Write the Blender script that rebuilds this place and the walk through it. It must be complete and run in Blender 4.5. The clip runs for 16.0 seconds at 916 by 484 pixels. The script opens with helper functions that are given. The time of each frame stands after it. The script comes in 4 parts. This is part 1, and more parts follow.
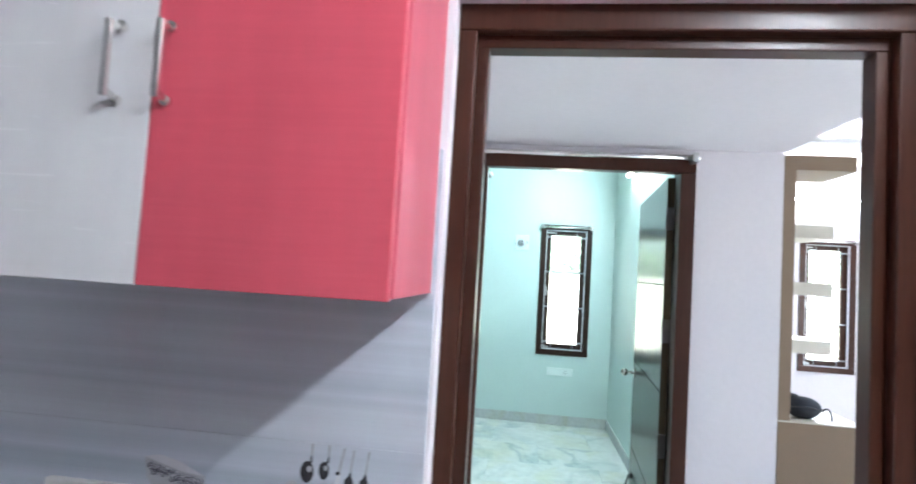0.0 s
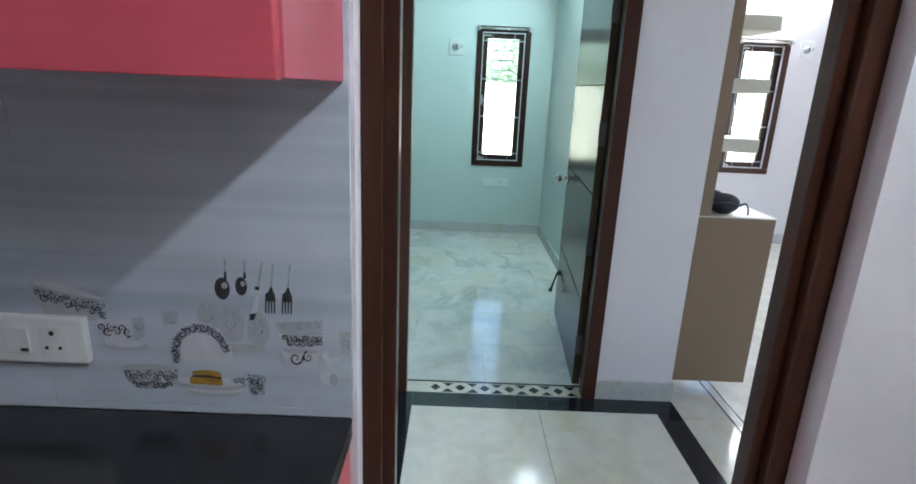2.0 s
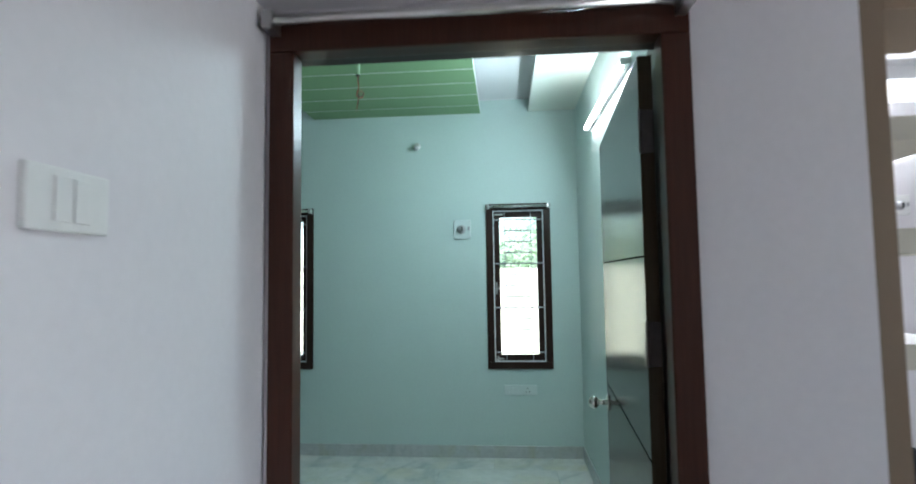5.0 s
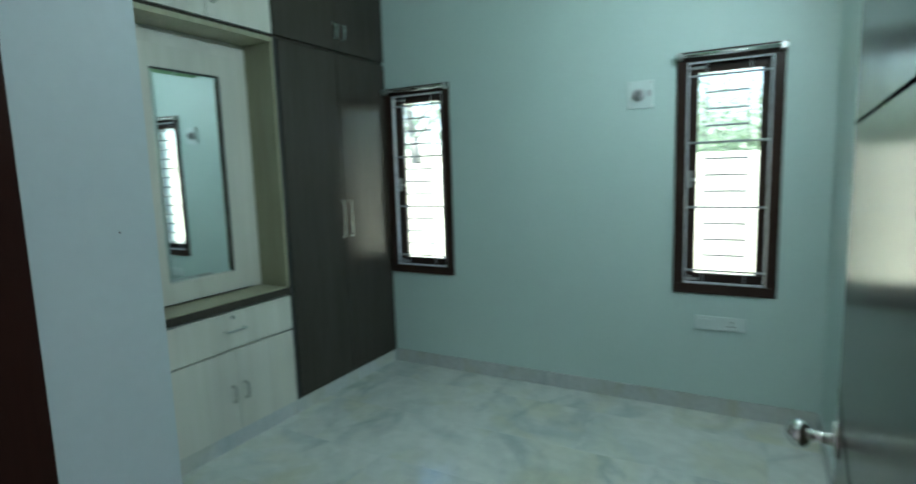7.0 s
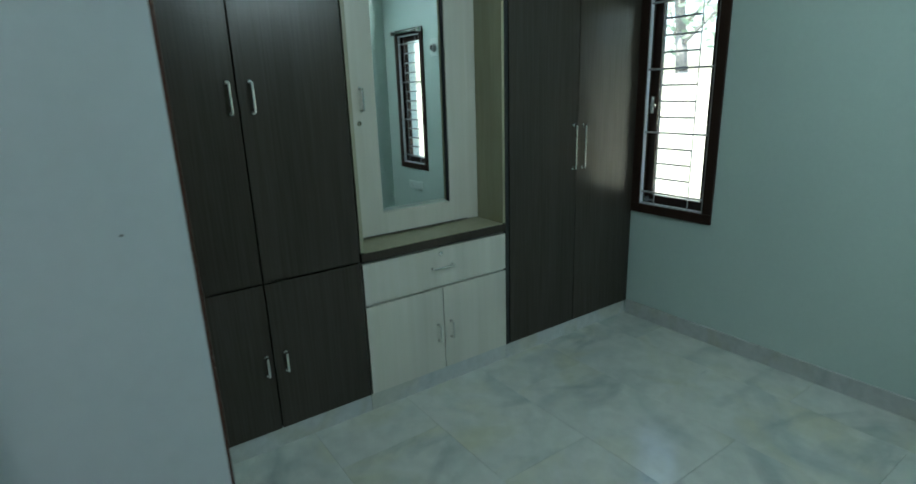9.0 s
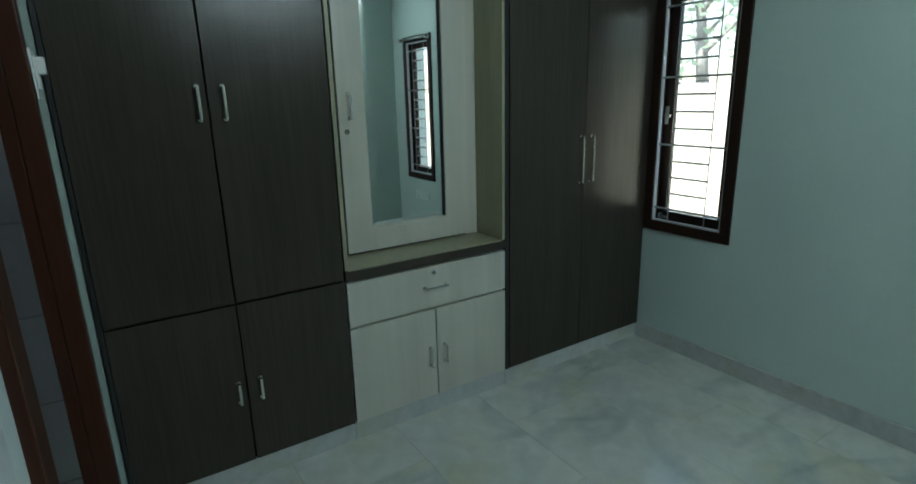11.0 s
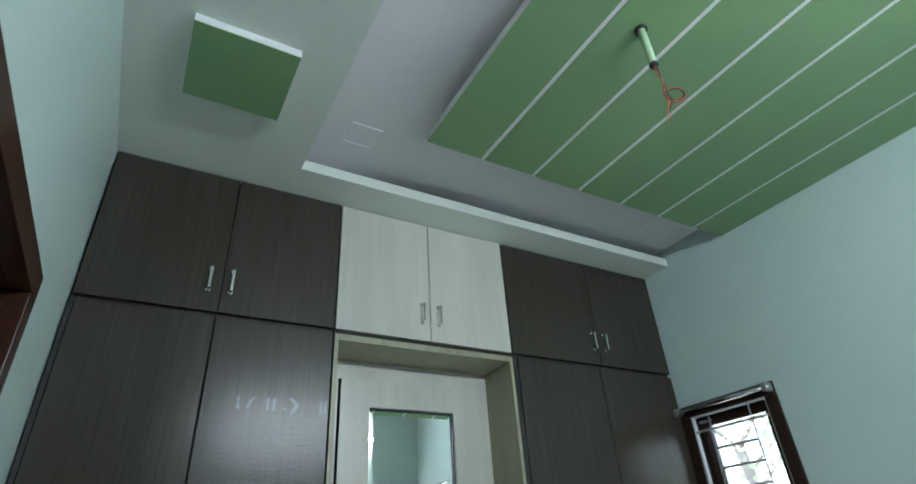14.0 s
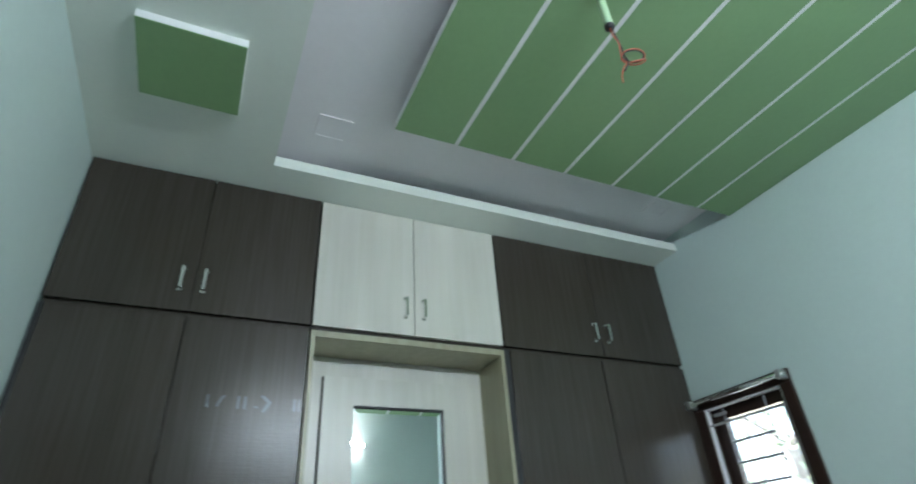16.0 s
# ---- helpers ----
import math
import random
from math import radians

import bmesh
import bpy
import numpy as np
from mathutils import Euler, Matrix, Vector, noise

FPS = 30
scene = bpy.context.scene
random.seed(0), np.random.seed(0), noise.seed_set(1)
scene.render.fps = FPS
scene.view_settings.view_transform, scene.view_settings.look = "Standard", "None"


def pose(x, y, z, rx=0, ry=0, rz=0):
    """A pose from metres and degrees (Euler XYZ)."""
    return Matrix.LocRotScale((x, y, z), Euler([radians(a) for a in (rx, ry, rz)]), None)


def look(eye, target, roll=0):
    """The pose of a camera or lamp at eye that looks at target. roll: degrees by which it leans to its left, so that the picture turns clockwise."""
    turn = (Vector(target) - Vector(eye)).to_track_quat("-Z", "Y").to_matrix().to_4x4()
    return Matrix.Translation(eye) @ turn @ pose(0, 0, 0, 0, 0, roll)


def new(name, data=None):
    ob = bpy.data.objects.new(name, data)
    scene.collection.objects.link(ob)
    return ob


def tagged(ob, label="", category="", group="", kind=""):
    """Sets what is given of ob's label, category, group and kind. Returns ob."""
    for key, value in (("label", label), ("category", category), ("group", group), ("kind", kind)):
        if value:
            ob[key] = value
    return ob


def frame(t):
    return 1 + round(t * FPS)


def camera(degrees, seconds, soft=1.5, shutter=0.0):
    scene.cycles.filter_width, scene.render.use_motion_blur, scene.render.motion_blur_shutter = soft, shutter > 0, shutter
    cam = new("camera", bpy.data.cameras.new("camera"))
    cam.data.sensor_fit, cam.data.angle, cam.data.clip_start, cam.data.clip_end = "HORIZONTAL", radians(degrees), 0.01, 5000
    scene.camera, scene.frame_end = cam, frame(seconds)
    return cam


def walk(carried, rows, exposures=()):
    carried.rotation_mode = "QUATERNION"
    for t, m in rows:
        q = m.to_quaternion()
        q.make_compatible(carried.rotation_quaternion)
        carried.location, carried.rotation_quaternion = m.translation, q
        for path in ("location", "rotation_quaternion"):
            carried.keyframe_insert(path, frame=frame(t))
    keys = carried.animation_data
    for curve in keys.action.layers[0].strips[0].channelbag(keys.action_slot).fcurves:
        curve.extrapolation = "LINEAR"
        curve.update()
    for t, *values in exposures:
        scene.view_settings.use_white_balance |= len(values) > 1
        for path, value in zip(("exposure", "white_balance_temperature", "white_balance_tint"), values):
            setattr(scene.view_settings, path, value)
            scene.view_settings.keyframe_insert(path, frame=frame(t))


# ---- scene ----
cam = camera(80.4, 16.0, soft=1.7, shutter=0.5)
PATH = [
    (0, (0.209, 0.461, 1.541), (-0.036, 2.442, 1.652), 3.5),
    (0.5, (0.261, 0.529, 1.511), (0.147, 2.522, 1.633), 3.2),
    (1, (0.258, 0.547, 1.498), (0.211, 2.54, 1.34), 3.0),
    (1.5, (0.237, 0.562, 1.494), (0.229, 2.533, 1.155), 2.9),
    (2, (0.218, 0.598, 1.493), (0.238, 2.523, 0.951), 2.5),
    (2.5, (0.246, 0.676, 1.493), (0.272, 2.658, 1.226), 2.9),
    (2.8, (0.309, 0.771, 1.497), (0.322, 2.77, 1.553), 1.9),
    (3, (0.355, 0.834, 1.507), (0.361, 2.821, 1.734), 1.3),
    (3.2, (0.387, 0.905, 1.508), (0.39, 2.89, 1.753), 1.0),
    (5.5, (0.554, 2.04, 1.491), (0.286, 4.022, 1.497), -0.7),
    (6, (0.588, 2.330, 1.498), (0.209, 4.272, 1.214), -0.8),
    (6.5, (0.662, 2.664, 1.462), (0.129, 4.569, 1.177), -1.2),
    (7, (0.801, 2.936, 1.484), (-0.156, 4.673, 1.227), -1.8),
    (7.5, (0.833, 3.041, 1.515), (-0.511, 4.503, 1.278), -2.2),
    (8, (0.712, 3.149, 1.511), (-0.758, 4.484, 1.277), -2.0),
    (8.5, (0.642, 3.303, 1.524), (-0.901, 4.503, 1.104), -1.9),
    (9, (0.524, 3.439, 1.541), (-1.055, 4.537, 0.992), -1.9),
    (11.5, (0.404, 3.644, 1.512), (-1.245, 4.673, 1.042), -1.7),
    (12, (0.379, 3.622, 1.494), (-1.288, 4.726, 1.421), -2.2),
    (12.5, (0.381, 3.682, 1.48), (-1.271, 4.763, 1.797), -2.7),
    (13, (0.337, 3.725, 1.447), (-1.181, 4.751, 2.248), -4.0),
    (13.5, (0.317, 3.78, 1.444), (-1.107, 4.731, 2.478), -4.4),
    (14, (0.327, 3.809, 1.463), (-1.141, 4.706, 2.483), -4.0),
    (14.5, (0.303, 3.863, 1.425), (-1.173, 4.712, 2.474), -4.8),
    (15, (0.304, 3.933, 1.437), (-1.302, 4.47, 2.501), -5.0),
    (15.5, (0.345, 4.025, 1.447), (-1.252, 4.617, 2.497), -4.6),
    (16, (0.359, 4.091, 1.435), (-1.172, 4.846, 2.478), -3.9),
]
EXPOSURES = [(0.0, 3.6, 6050, 8), (0.6, 3.35, 6050, 8), (1.0, 3.19, 6050, 7), (1.5, 2.99, 6050, 5), (2.0, 2.77, 6050, 5),
             (2.6, 2.6, 6080, 6.5), (3.2, 2.41, 6160, 7.5), (5.3, 2.29, 6160, 6), (6.0, 2.25, 6180, 2.5), (7.0, 2.11, 6170, 2), (8.0, 2.0, 6220, 2),
             (9.0, 1.81, 6280, 3), (11.5, 1.61, 6450, 8), (12.0, 1.71, 6450, 9), (12.5, 1.93, 6500, 11), (13.0, 2.11, 6500, 15), (13.5, 2.23, 6500, 17),
             (14.0, 2.41, 6500, 19), (14.5, 2.51, 6500, 19), (15.0, 2.66, 6500, 20), (16.0, 2.67, 6500, 20)]
walk(cam, [(t, look(eye, target, roll)) for t, eye, target, roll in PATH], EXPOSURES)

# ---- light ----
world = bpy.data.worlds.new("daylight")
scene.world = world
world.use_nodes = True
sky = world.node_tree.nodes.new("ShaderNodeTexSky")
sky.sky_type = "NISHITA"
sky.sun_disc = False
sky.sun_elevation = radians(58)
sky.sun_rotation = radians(200)
world.node_tree.links.new(sky.outputs["Color"], world.node_tree.nodes["Background"].inputs["Color"])
world.node_tree.nodes["Background"].inputs["Strength"].default_value = 0.15
sun = new("sun", bpy.data.lights.new("sun", "SUN"))
sun.data.energy, sun.data.angle, sun.data.color = 3.1, radians(0.6), (1.0, 0.96, 0.9)
sun.matrix_world = look((-2, -6, 12), (0, 2, 0))


def tube_lamp(name, eye, target, length, watts, colour):
    """The light of a fluorescent tube: a long thin area lamp whose long side lies level."""
    data = bpy.data.lights.new(name, "AREA")
    data.shape, data.size, data.size_y = "RECTANGLE", length, 0.03
    data.energy, data.color = watts, colour
    ob = new(name, data)
    ob.matrix_world = look(eye, target)
    return ob


KITCHEN_W, BEDROOM_W, HALL_W, DAY_W = 2.6, 4.6, 4.8, 3.2
tube_lamp("kitchen_tube_light", (1.231, 0.42, 2.58), (-0.4, 0.6, 1.5), 1.15, KITCHEN_W, (0.96, 0.96, 1.05))
tube_lamp("bedroom_tube_light", (1.09, 4.96, 2.52), (-0.6, 4.96, 2.0), 1.15, BEDROOM_W, (0.74, 0.99, 1.08))
tube_lamp("hall_tube_light", (3.2, 6.31, 2.5), (3.2, 4.0, 2.0), 1.15, HALL_W, (0.98, 0.97, 1.05))

# daylight fill in an unseen opening, added to brighten hall and passage
day = new("hall_opening_light", bpy.data.lights.new("hall_opening_light", "AREA"))
day.data.shape, day.data.size, day.data.size_y = "RECTANGLE", 2.3, 1.9
day.data.energy, day.data.color = DAY_W, (0.97, 0.97, 1.0)
day.matrix_world = look((4.86, 2.2, 1.3), (1.0, 2.2, 1.2))

# added lamp in an unseen wall opening, there to lift the dark bath tiles
bath_fill = new("bath_fill_light", bpy.data.lights.new("bath_fill_light", "AREA"))
bath_fill.data.shape, bath_fill.data.size, bath_fill.data.size_y = "RECTANGLE", 0.56, 0.28
bath_fill.data.energy, bath_fill.data.color = 0.12, (0.95, 0.98, 1.0)
bath_fill.matrix_world = look((-1.70, 2.239, 1.947), (-0.6, 2.239, 1.2))

# ---- materials ----
def base_nodes(name):
    m = bpy.data.materials.new(name)
    m.use_nodes = True
    nt = m.node_tree
    return m, nt, nt.nodes["Principled BSDF"]


def place_vector(nt, stretch, spread=7.0):
    """World position, shifted piece by piece, then stretched."""
    geo = nt.nodes.new("ShaderNodeNewGeometry")
    info = nt.nodes.new("ShaderNodeObjectInfo")
    mul = nt.nodes.new("ShaderNodeMath")
    mul.operation = "MULTIPLY"
    mul.inputs[1].default_value = spread
    nt.links.new(info.outputs["Random"], mul.inputs[0])
    add = nt.nodes.new("ShaderNodeVectorMath")
    add.operation = "ADD"
    nt.links.new(geo.outputs["Position"], add.inputs[0])
    nt.links.new(mul.outputs[0], add.inputs[1])
    sc = nt.nodes.new("ShaderNodeVectorMath")
    sc.operation = "MULTIPLY"
    sc.inputs[1].default_value = stretch
    nt.links.new(add.outputs[0], sc.inputs[0])
    return sc.outputs[0]


def noise_node(nt, vec, scale, detail=4.0, distortion=0.0):
    n = nt.nodes.new("ShaderNodeTexNoise")
    n.inputs["Scale"].default_value = scale
    n.inputs["Detail"].default_value = detail
    n.inputs["Distortion"].default_value = distortion
    nt.links.new(vec, n.inputs["Vector"])
    return n.outputs["Fac"]


def ramp(nt, fac, stops):
    r = nt.nodes.new("ShaderNodeValToRGB")
    e = r.color_ramp.elements
    while len(e) < len(stops):
        e.new(0.5)
    for el, (p, c) in zip(e, stops):
        el.position, el.color = p, (*c, 1)
    nt.links.new(fac, r.inputs["Fac"])
    return r.outputs["Color"]


def blend(nt, a, b, fac, mode="MIX"):
    m = nt.nodes.new("ShaderNodeMixRGB")
    m.blend_type = mode
    for sock, v in ((m.inputs["Fac"], fac), (m.inputs["Color1"], a), (m.inputs["Color2"], b)):
        if isinstance(v, float):
            sock.default_value = v
        elif isinstance(v, tuple):
            sock.default_value = (*v, 1)
        else:
            nt.links.new(v, sock)
    return m.outputs["Color"]


def relief(nt, p, height, strength, distance=0.002):
    b = nt.nodes.new("ShaderNodeBump")
    b.inputs["Strength"].default_value = strength
    b.inputs["Distance"].default_value = distance
    nt.links.new(height, b.inputs["Height"])
    nt.links.new(b.outputs["Normal"], p.inputs["Normal"])


def scaled(c, k):
    return tuple(min(1.0, v * k) for v in c)


def material(name, col, rough=0.5, metal=0.0, var=0.06, s1=2.5, s2=45.0, bump=0.1, bs=180.0, stretch=(1, 1, 1), spec=0.5, rvar=0.08):
    m, nt, p = base_nodes(name)
    vec = place_vector(nt, stretch)
    a = noise_node(nt, vec, s1)
    b = noise_node(nt, vec, s2)
    c = blend(nt, scaled(col, 1 - var), scaled(col, 1 + var), a)
    c = blend(nt, c, ramp(nt, b, [(0.3, (1 - var,) * 3), (0.7, (1.0,) * 3)]), 1.0, "MULTIPLY")
    nt.links.new(c, p.inputs["Base Color"])
    r = nt.nodes.new("ShaderNodeMapRange")
    r.inputs["To Min"].default_value, r.inputs["To Max"].default_value = max(0.02, rough - rvar), min(1, rough + rvar)
    nt.links.new(a, r.inputs["Value"])
    nt.links.new(r.outputs[0], p.inputs["Roughness"])
    p.inputs["Metallic"].default_value = metal
    p.inputs["Specular IOR Level"].default_value = spec
    if bump:
        relief(nt, p, noise_node(nt, vec, bs), bump)
    return m


def laminate(name, dark, light, rough, grain=(26, 26, 1.6), bump=0.12, ripple=0.0, spec=0.5, spread=0.07):
    """Printed wood-grain laminate with upright grain."""
    m, nt, p = base_nodes(name)
    vec = place_vector(nt, grain)
    fine = noise_node(nt, vec, 3.0, 6.0, 0.4)
    broad = noise_node(nt, place_vector(nt, (4, 4, 0.35)), 1.3, 3.0)
    c = ramp(nt, fine, [(0.3, dark), (0.72, light)])
    c = blend(nt, c, ramp(nt, broad, [(0.28, (0.80,) * 3), (0.72, (1.0,) * 3)]), 1.0, "MULTIPLY")
    nt.links.new(c, p.inputs["Base Color"])
    r = nt.nodes.new("ShaderNodeMapRange")
    r.inputs["To Min"].default_value, r.inputs["To Max"].default_value = rough - spread, rough + spread
    nt.links.new(fine, r.inputs["Value"])
    nt.links.new(r.outputs[0], p.inputs["Roughness"])
    p.inputs["Specular IOR Level"].default_value = spec
    h = fine
    if ripple:
        h = blend(nt, noise_node(nt, place_vector(nt, (9, 9, 150)), 1.0, 2.0, 0.2), noise_node(nt, place_vector(nt, (70, 70, 110)), 1.0, 3.0, 0.3), 0.5)
    relief(nt, p, h, ripple or bump, 0.001)
    return m


def marble(name, ground, cloud, vein, rough, scale=1.0, amount=0.5):
    """Polished marble: soft clouds, warm stains and a few broad broken veins."""
    m, nt, p = base_nodes(name)
    vec = place_vector(nt, (scale, scale, scale), 23.0)
    slant = place_vector(nt, (scale * 1.5, scale * 1.15, scale), 23.0)
    warp = noise_node(nt, slant, 1.25, 7.0, 0.9)
    mask = noise_node(nt, vec, 1.4, 2.0)
    fine = noise_node(nt, vec, 14.0, 8.0, 0.4)
    v = noise_node(nt, slant, 0.75, 6.0, 1.3)
    c = ramp(nt, warp, [(0.30, cloud), (0.45, ground), (0.57, ground), (0.74, cloud)])
    warm = ramp(nt, noise_node(nt, slant, 1.5, 5.0, 1.0), [(0.50, (0, 0, 0)), (0.72, (1, 1, 1))])
    c = blend(nt, c, (ground[0] * 0.93, ground[1] * 0.91, ground[2] * 0.78), warm)
    line = ramp(nt, v, [(0.44, (0, 0, 0)), (0.495, (1, 1, 1)), (0.55, (0, 0, 0))])
    line = blend(nt, line, ramp(nt, mask, [(0.42, (0, 0, 0)), (0.62, (1, 1, 1))]), 1.0, "MULTIPLY")
    line = blend(nt, line, (amount, amount, amount), 1.0, "MULTIPLY")
    c = blend(nt, c, vein, line)
    c = blend(nt, c, ramp(nt, fine, [(0.25, (0.86,) * 3), (0.7, (1.0,) * 3)]), 1.0, "MULTIPLY")
    nt.links.new(c, p.inputs["Base Color"])
    r = nt.nodes.new("ShaderNodeMapRange")
    r.inputs["To Min"].default_value, r.inputs["To Max"].default_value = rough, rough + 0.1
    nt.links.new(fine, r.inputs["Value"])
    nt.links.new(r.outputs[0], p.inputs["Roughness"])
    relief(nt, p, fine, 0.02, 0.001)
    return m


def glow(name, col, strength):
    m, nt, p = base_nodes(name)
    p.inputs["Base Color"].default_value = (0.9, 0.9, 0.9, 1)
    p.inputs["Emission Color"].default_value = (*col, 1)
    p.inputs["Emission Strength"].default_value = strength
    return m


def clear_glass(name):
    m, nt, p = base_nodes(name)
    p.inputs["Base Color"].default_value = (0.97, 1.0, 0.99, 1)
    p.inputs["Roughness"].default_value = 0.01
    p.inputs["IOR"].default_value = 1.45
    p.inputs["Transmission Weight"].default_value = 1.0
    return m


def mirror_glass(name):
    m, nt, p = base_nodes(name)
    p.inputs["Base Color"].default_value = (0.86, 0.9, 0.89, 1)
    p.inputs["Metallic"].default_value = 1.0
    p.inputs["Roughness"].default_value = 0.015
    return m


def banded_tile(name):
    """Glazed wall tile, pale grey with soft printed level bands."""
    m, nt, p = base_nodes(name)
    vec = place_vector(nt, (0.12, 0.12, 11.0), 0.0)
    band = noise_node(nt, vec, 1.0, 1.0)
    c = ramp(nt, band, [(0.34, (0.44, 0.49, 0.555)), (0.45, (0.545, 0.59, 0.66)), (0.55, (0.49, 0.54, 0.605)), (0.66, (0.62, 0.66, 0.715))])
    c = blend(nt, c, ramp(nt, noise_node(nt, place_vector(nt, (0.4, 0.4, 40), 0.0), 3.0), [(0.3, (0.95,) * 3), (0.7, (1.0,) * 3)]), 1.0, "MULTIPLY")
    nt.links.new(c, p.inputs["Base Color"])
    p.inputs["Roughness"].default_value = 0.22
    relief(nt, p, noise_node(nt, vec, 4.0), 0.03, 0.001)
    return m


def print_pattern(name, ink, paper, scale):
    """Curly printed crockery pattern."""
    m, nt, p = base_nodes(name)
    n = noise_node(nt, place_vector(nt, (1, 1, 1), 5.0), scale, 1.5, 3.5)
    c = ramp(nt, n, [(0.42, paper), (0.46, ink), (0.55, ink), (0.59, paper)])
    nt.links.new(c, p.inputs["Base Color"])
    p.inputs["Roughness"].default_value = 0.25
    return m


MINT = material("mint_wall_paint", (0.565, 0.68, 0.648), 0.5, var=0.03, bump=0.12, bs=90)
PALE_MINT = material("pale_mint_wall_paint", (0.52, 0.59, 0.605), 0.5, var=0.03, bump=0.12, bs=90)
LILAC = material("off_white_wall_paint", (0.76, 0.73, 0.75), 0.6, var=0.03, bump=0.12, bs=90)
WHITE = material("white_ceiling_paint", (0.80, 0.80, 0.80), 0.6, var=0.02, bump=0.08, bs=120)
# grey chosen for an unseen wall to soak up bounced kitchen light
BOUNCE_CUT_GREY = material("bounce_cutting_grey", (0.40, 0.40, 0.42), 0.6, var=0.04)
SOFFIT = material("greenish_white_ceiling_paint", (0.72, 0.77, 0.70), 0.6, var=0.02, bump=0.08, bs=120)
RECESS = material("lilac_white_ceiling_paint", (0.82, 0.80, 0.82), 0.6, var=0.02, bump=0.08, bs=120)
GREEN = material("leaf_green_paint", (0.22, 0.37, 0.18), 0.45, var=0.04, bump=0.06, bs=120)
ROOFING = material("roof_concrete", (0.4, 0.39, 0.37), 0.9, var=0.15, bump=0.3)
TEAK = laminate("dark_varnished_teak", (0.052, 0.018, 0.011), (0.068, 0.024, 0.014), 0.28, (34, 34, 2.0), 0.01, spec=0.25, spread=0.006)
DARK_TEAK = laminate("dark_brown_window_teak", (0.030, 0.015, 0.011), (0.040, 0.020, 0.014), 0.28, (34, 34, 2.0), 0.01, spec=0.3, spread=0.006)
# lining set darker than the jambs' teak
LINING = laminate("teak_toned_near_black", (0.028, 0.011, 0.008), (0.034, 0.014, 0.010), 0.28, (34, 34, 2.0), 0.01, spec=0.25, spread=0.006)
WENGE = laminate("dark_wenge_laminate", (0.045, 0.037, 0.029), (0.062, 0.051, 0.041), 0.245, (34, 34, 0.9), 0.1, 0.75, 0.34, 0.045)
PALE = laminate("pale_ash_laminate", (0.625, 0.61, 0.53), (0.675, 0.66, 0.595), 0.32, (11, 11, 0.5), 0.05)
OLIVE = laminate("beige_niche_laminate", (0.34, 0.32, 0.21), (0.42, 0.40, 0.28), 0.4, (10, 10, 0.8), 0.05)
TAUPE = material("taupe_laminate", (0.235, 0.165, 0.105), 0.5, var=0.04, s2=150)
CREAM = material("cream_laminate", (0.66, 0.62, 0.52), 0.45, var=0.03)
RED = laminate("rose_red_laminate", (0.67, 0.092, 0.13), (0.70, 0.100, 0.14), 0.36, (2, 2, 40), 0.05)
ROSE_SIDE = laminate("light_rose_edge_laminate", (0.60, 0.125, 0.17), (0.63, 0.138, 0.185), 0.5, (2, 2, 40), 0.05)
GLOSS_WHITE = laminate("white_gloss_laminate", (0.77, 0.77, 0.78), (0.78, 0.78, 0.79), 0.25, (2, 2, 30), 0.0)
GRANITE = material("black_granite", (0.018, 0.018, 0.022), 0.22, var=0.4, s1=8, s2=300, bump=0.0)
BLACK_STONE = material("black_stone_inlay", (0.02, 0.022, 0.028), 0.12, var=0.3, s1=6, s2=200, bump=0.0)
MARBLE_ROOM = marble("pale_green_white_marble", (0.71, 0.73, 0.69), (0.53, 0.585, 0.57), (0.31, 0.38, 0.39), 0.06, 1.0, 0.52)
MARBLE_HALL = marble("cream_white_marble", (0.72, 0.69, 0.60), (0.76, 0.74, 0.66), (0.48, 0.46, 0.38), 0.08, 1.1, 0.3)
MARBLE_SKIRT = marble("grey_white_skirting_marble", (0.58, 0.60, 0.60), (0.50, 0.54, 0.55), (0.4, 0.45, 0.45), 0.18, 2.0, 0.3)
JOINT = material("stone_joint", (0.60, 0.61, 0.56), 0.7, var=0.1)
CHROME = material("brushed_chrome", (0.78, 0.77, 0.74), 0.2, 1.0, var=0.05, bump=0.02, bs=400)
STEEL = material("satin_steel", (0.55, 0.55, 0.54), 0.32, 1.0, var=0.06, bump=0.02, bs=400)
HINGE_STEEL = material("dull_hinge_steel", (0.13, 0.12, 0.115), 0.5, 1.0, var=0.15)
GRILLE_WHITE = material("white_painted_flat_bar", (0.74, 0.74, 0.77), 0.4, 0.0, var=0.04)
# rods greyer than the border: their backlit darkness is put into the colour
GRILLE = material("backlit_grey_rod", (0.40, 0.40, 0.42), 0.4, 0.0, var=0.04)
PLASTIC = material("white_switch_plastic", (0.80, 0.80, 0.78), 0.3, var=0.02, bump=0.0)
PLATE_MINT = material("mint_tinted_plate_plastic", (0.70, 0.775, 0.755), 0.35, var=0.02, bump=0.0)
FILM = material("clear_film_over_wenge", (0.075, 0.072, 0.07), 0.26, var=0.1, bump=0.0, spec=0.75)
# flat black for the shade inside gaps and grooves
GAP = material("black_shadow_gap", (0.006, 0.006, 0.006), 0.95, var=0.1, bump=0.0, spec=0.0)
PLASTIC_GREY = material("grey_plastic", (0.45, 0.45, 0.46), 0.35, var=0.03, bump=0.0)
PLASTIC_DARK = material("dark_plastic", (0.02, 0.02, 0.022), 0.4, var=0.1, bump=0.05)
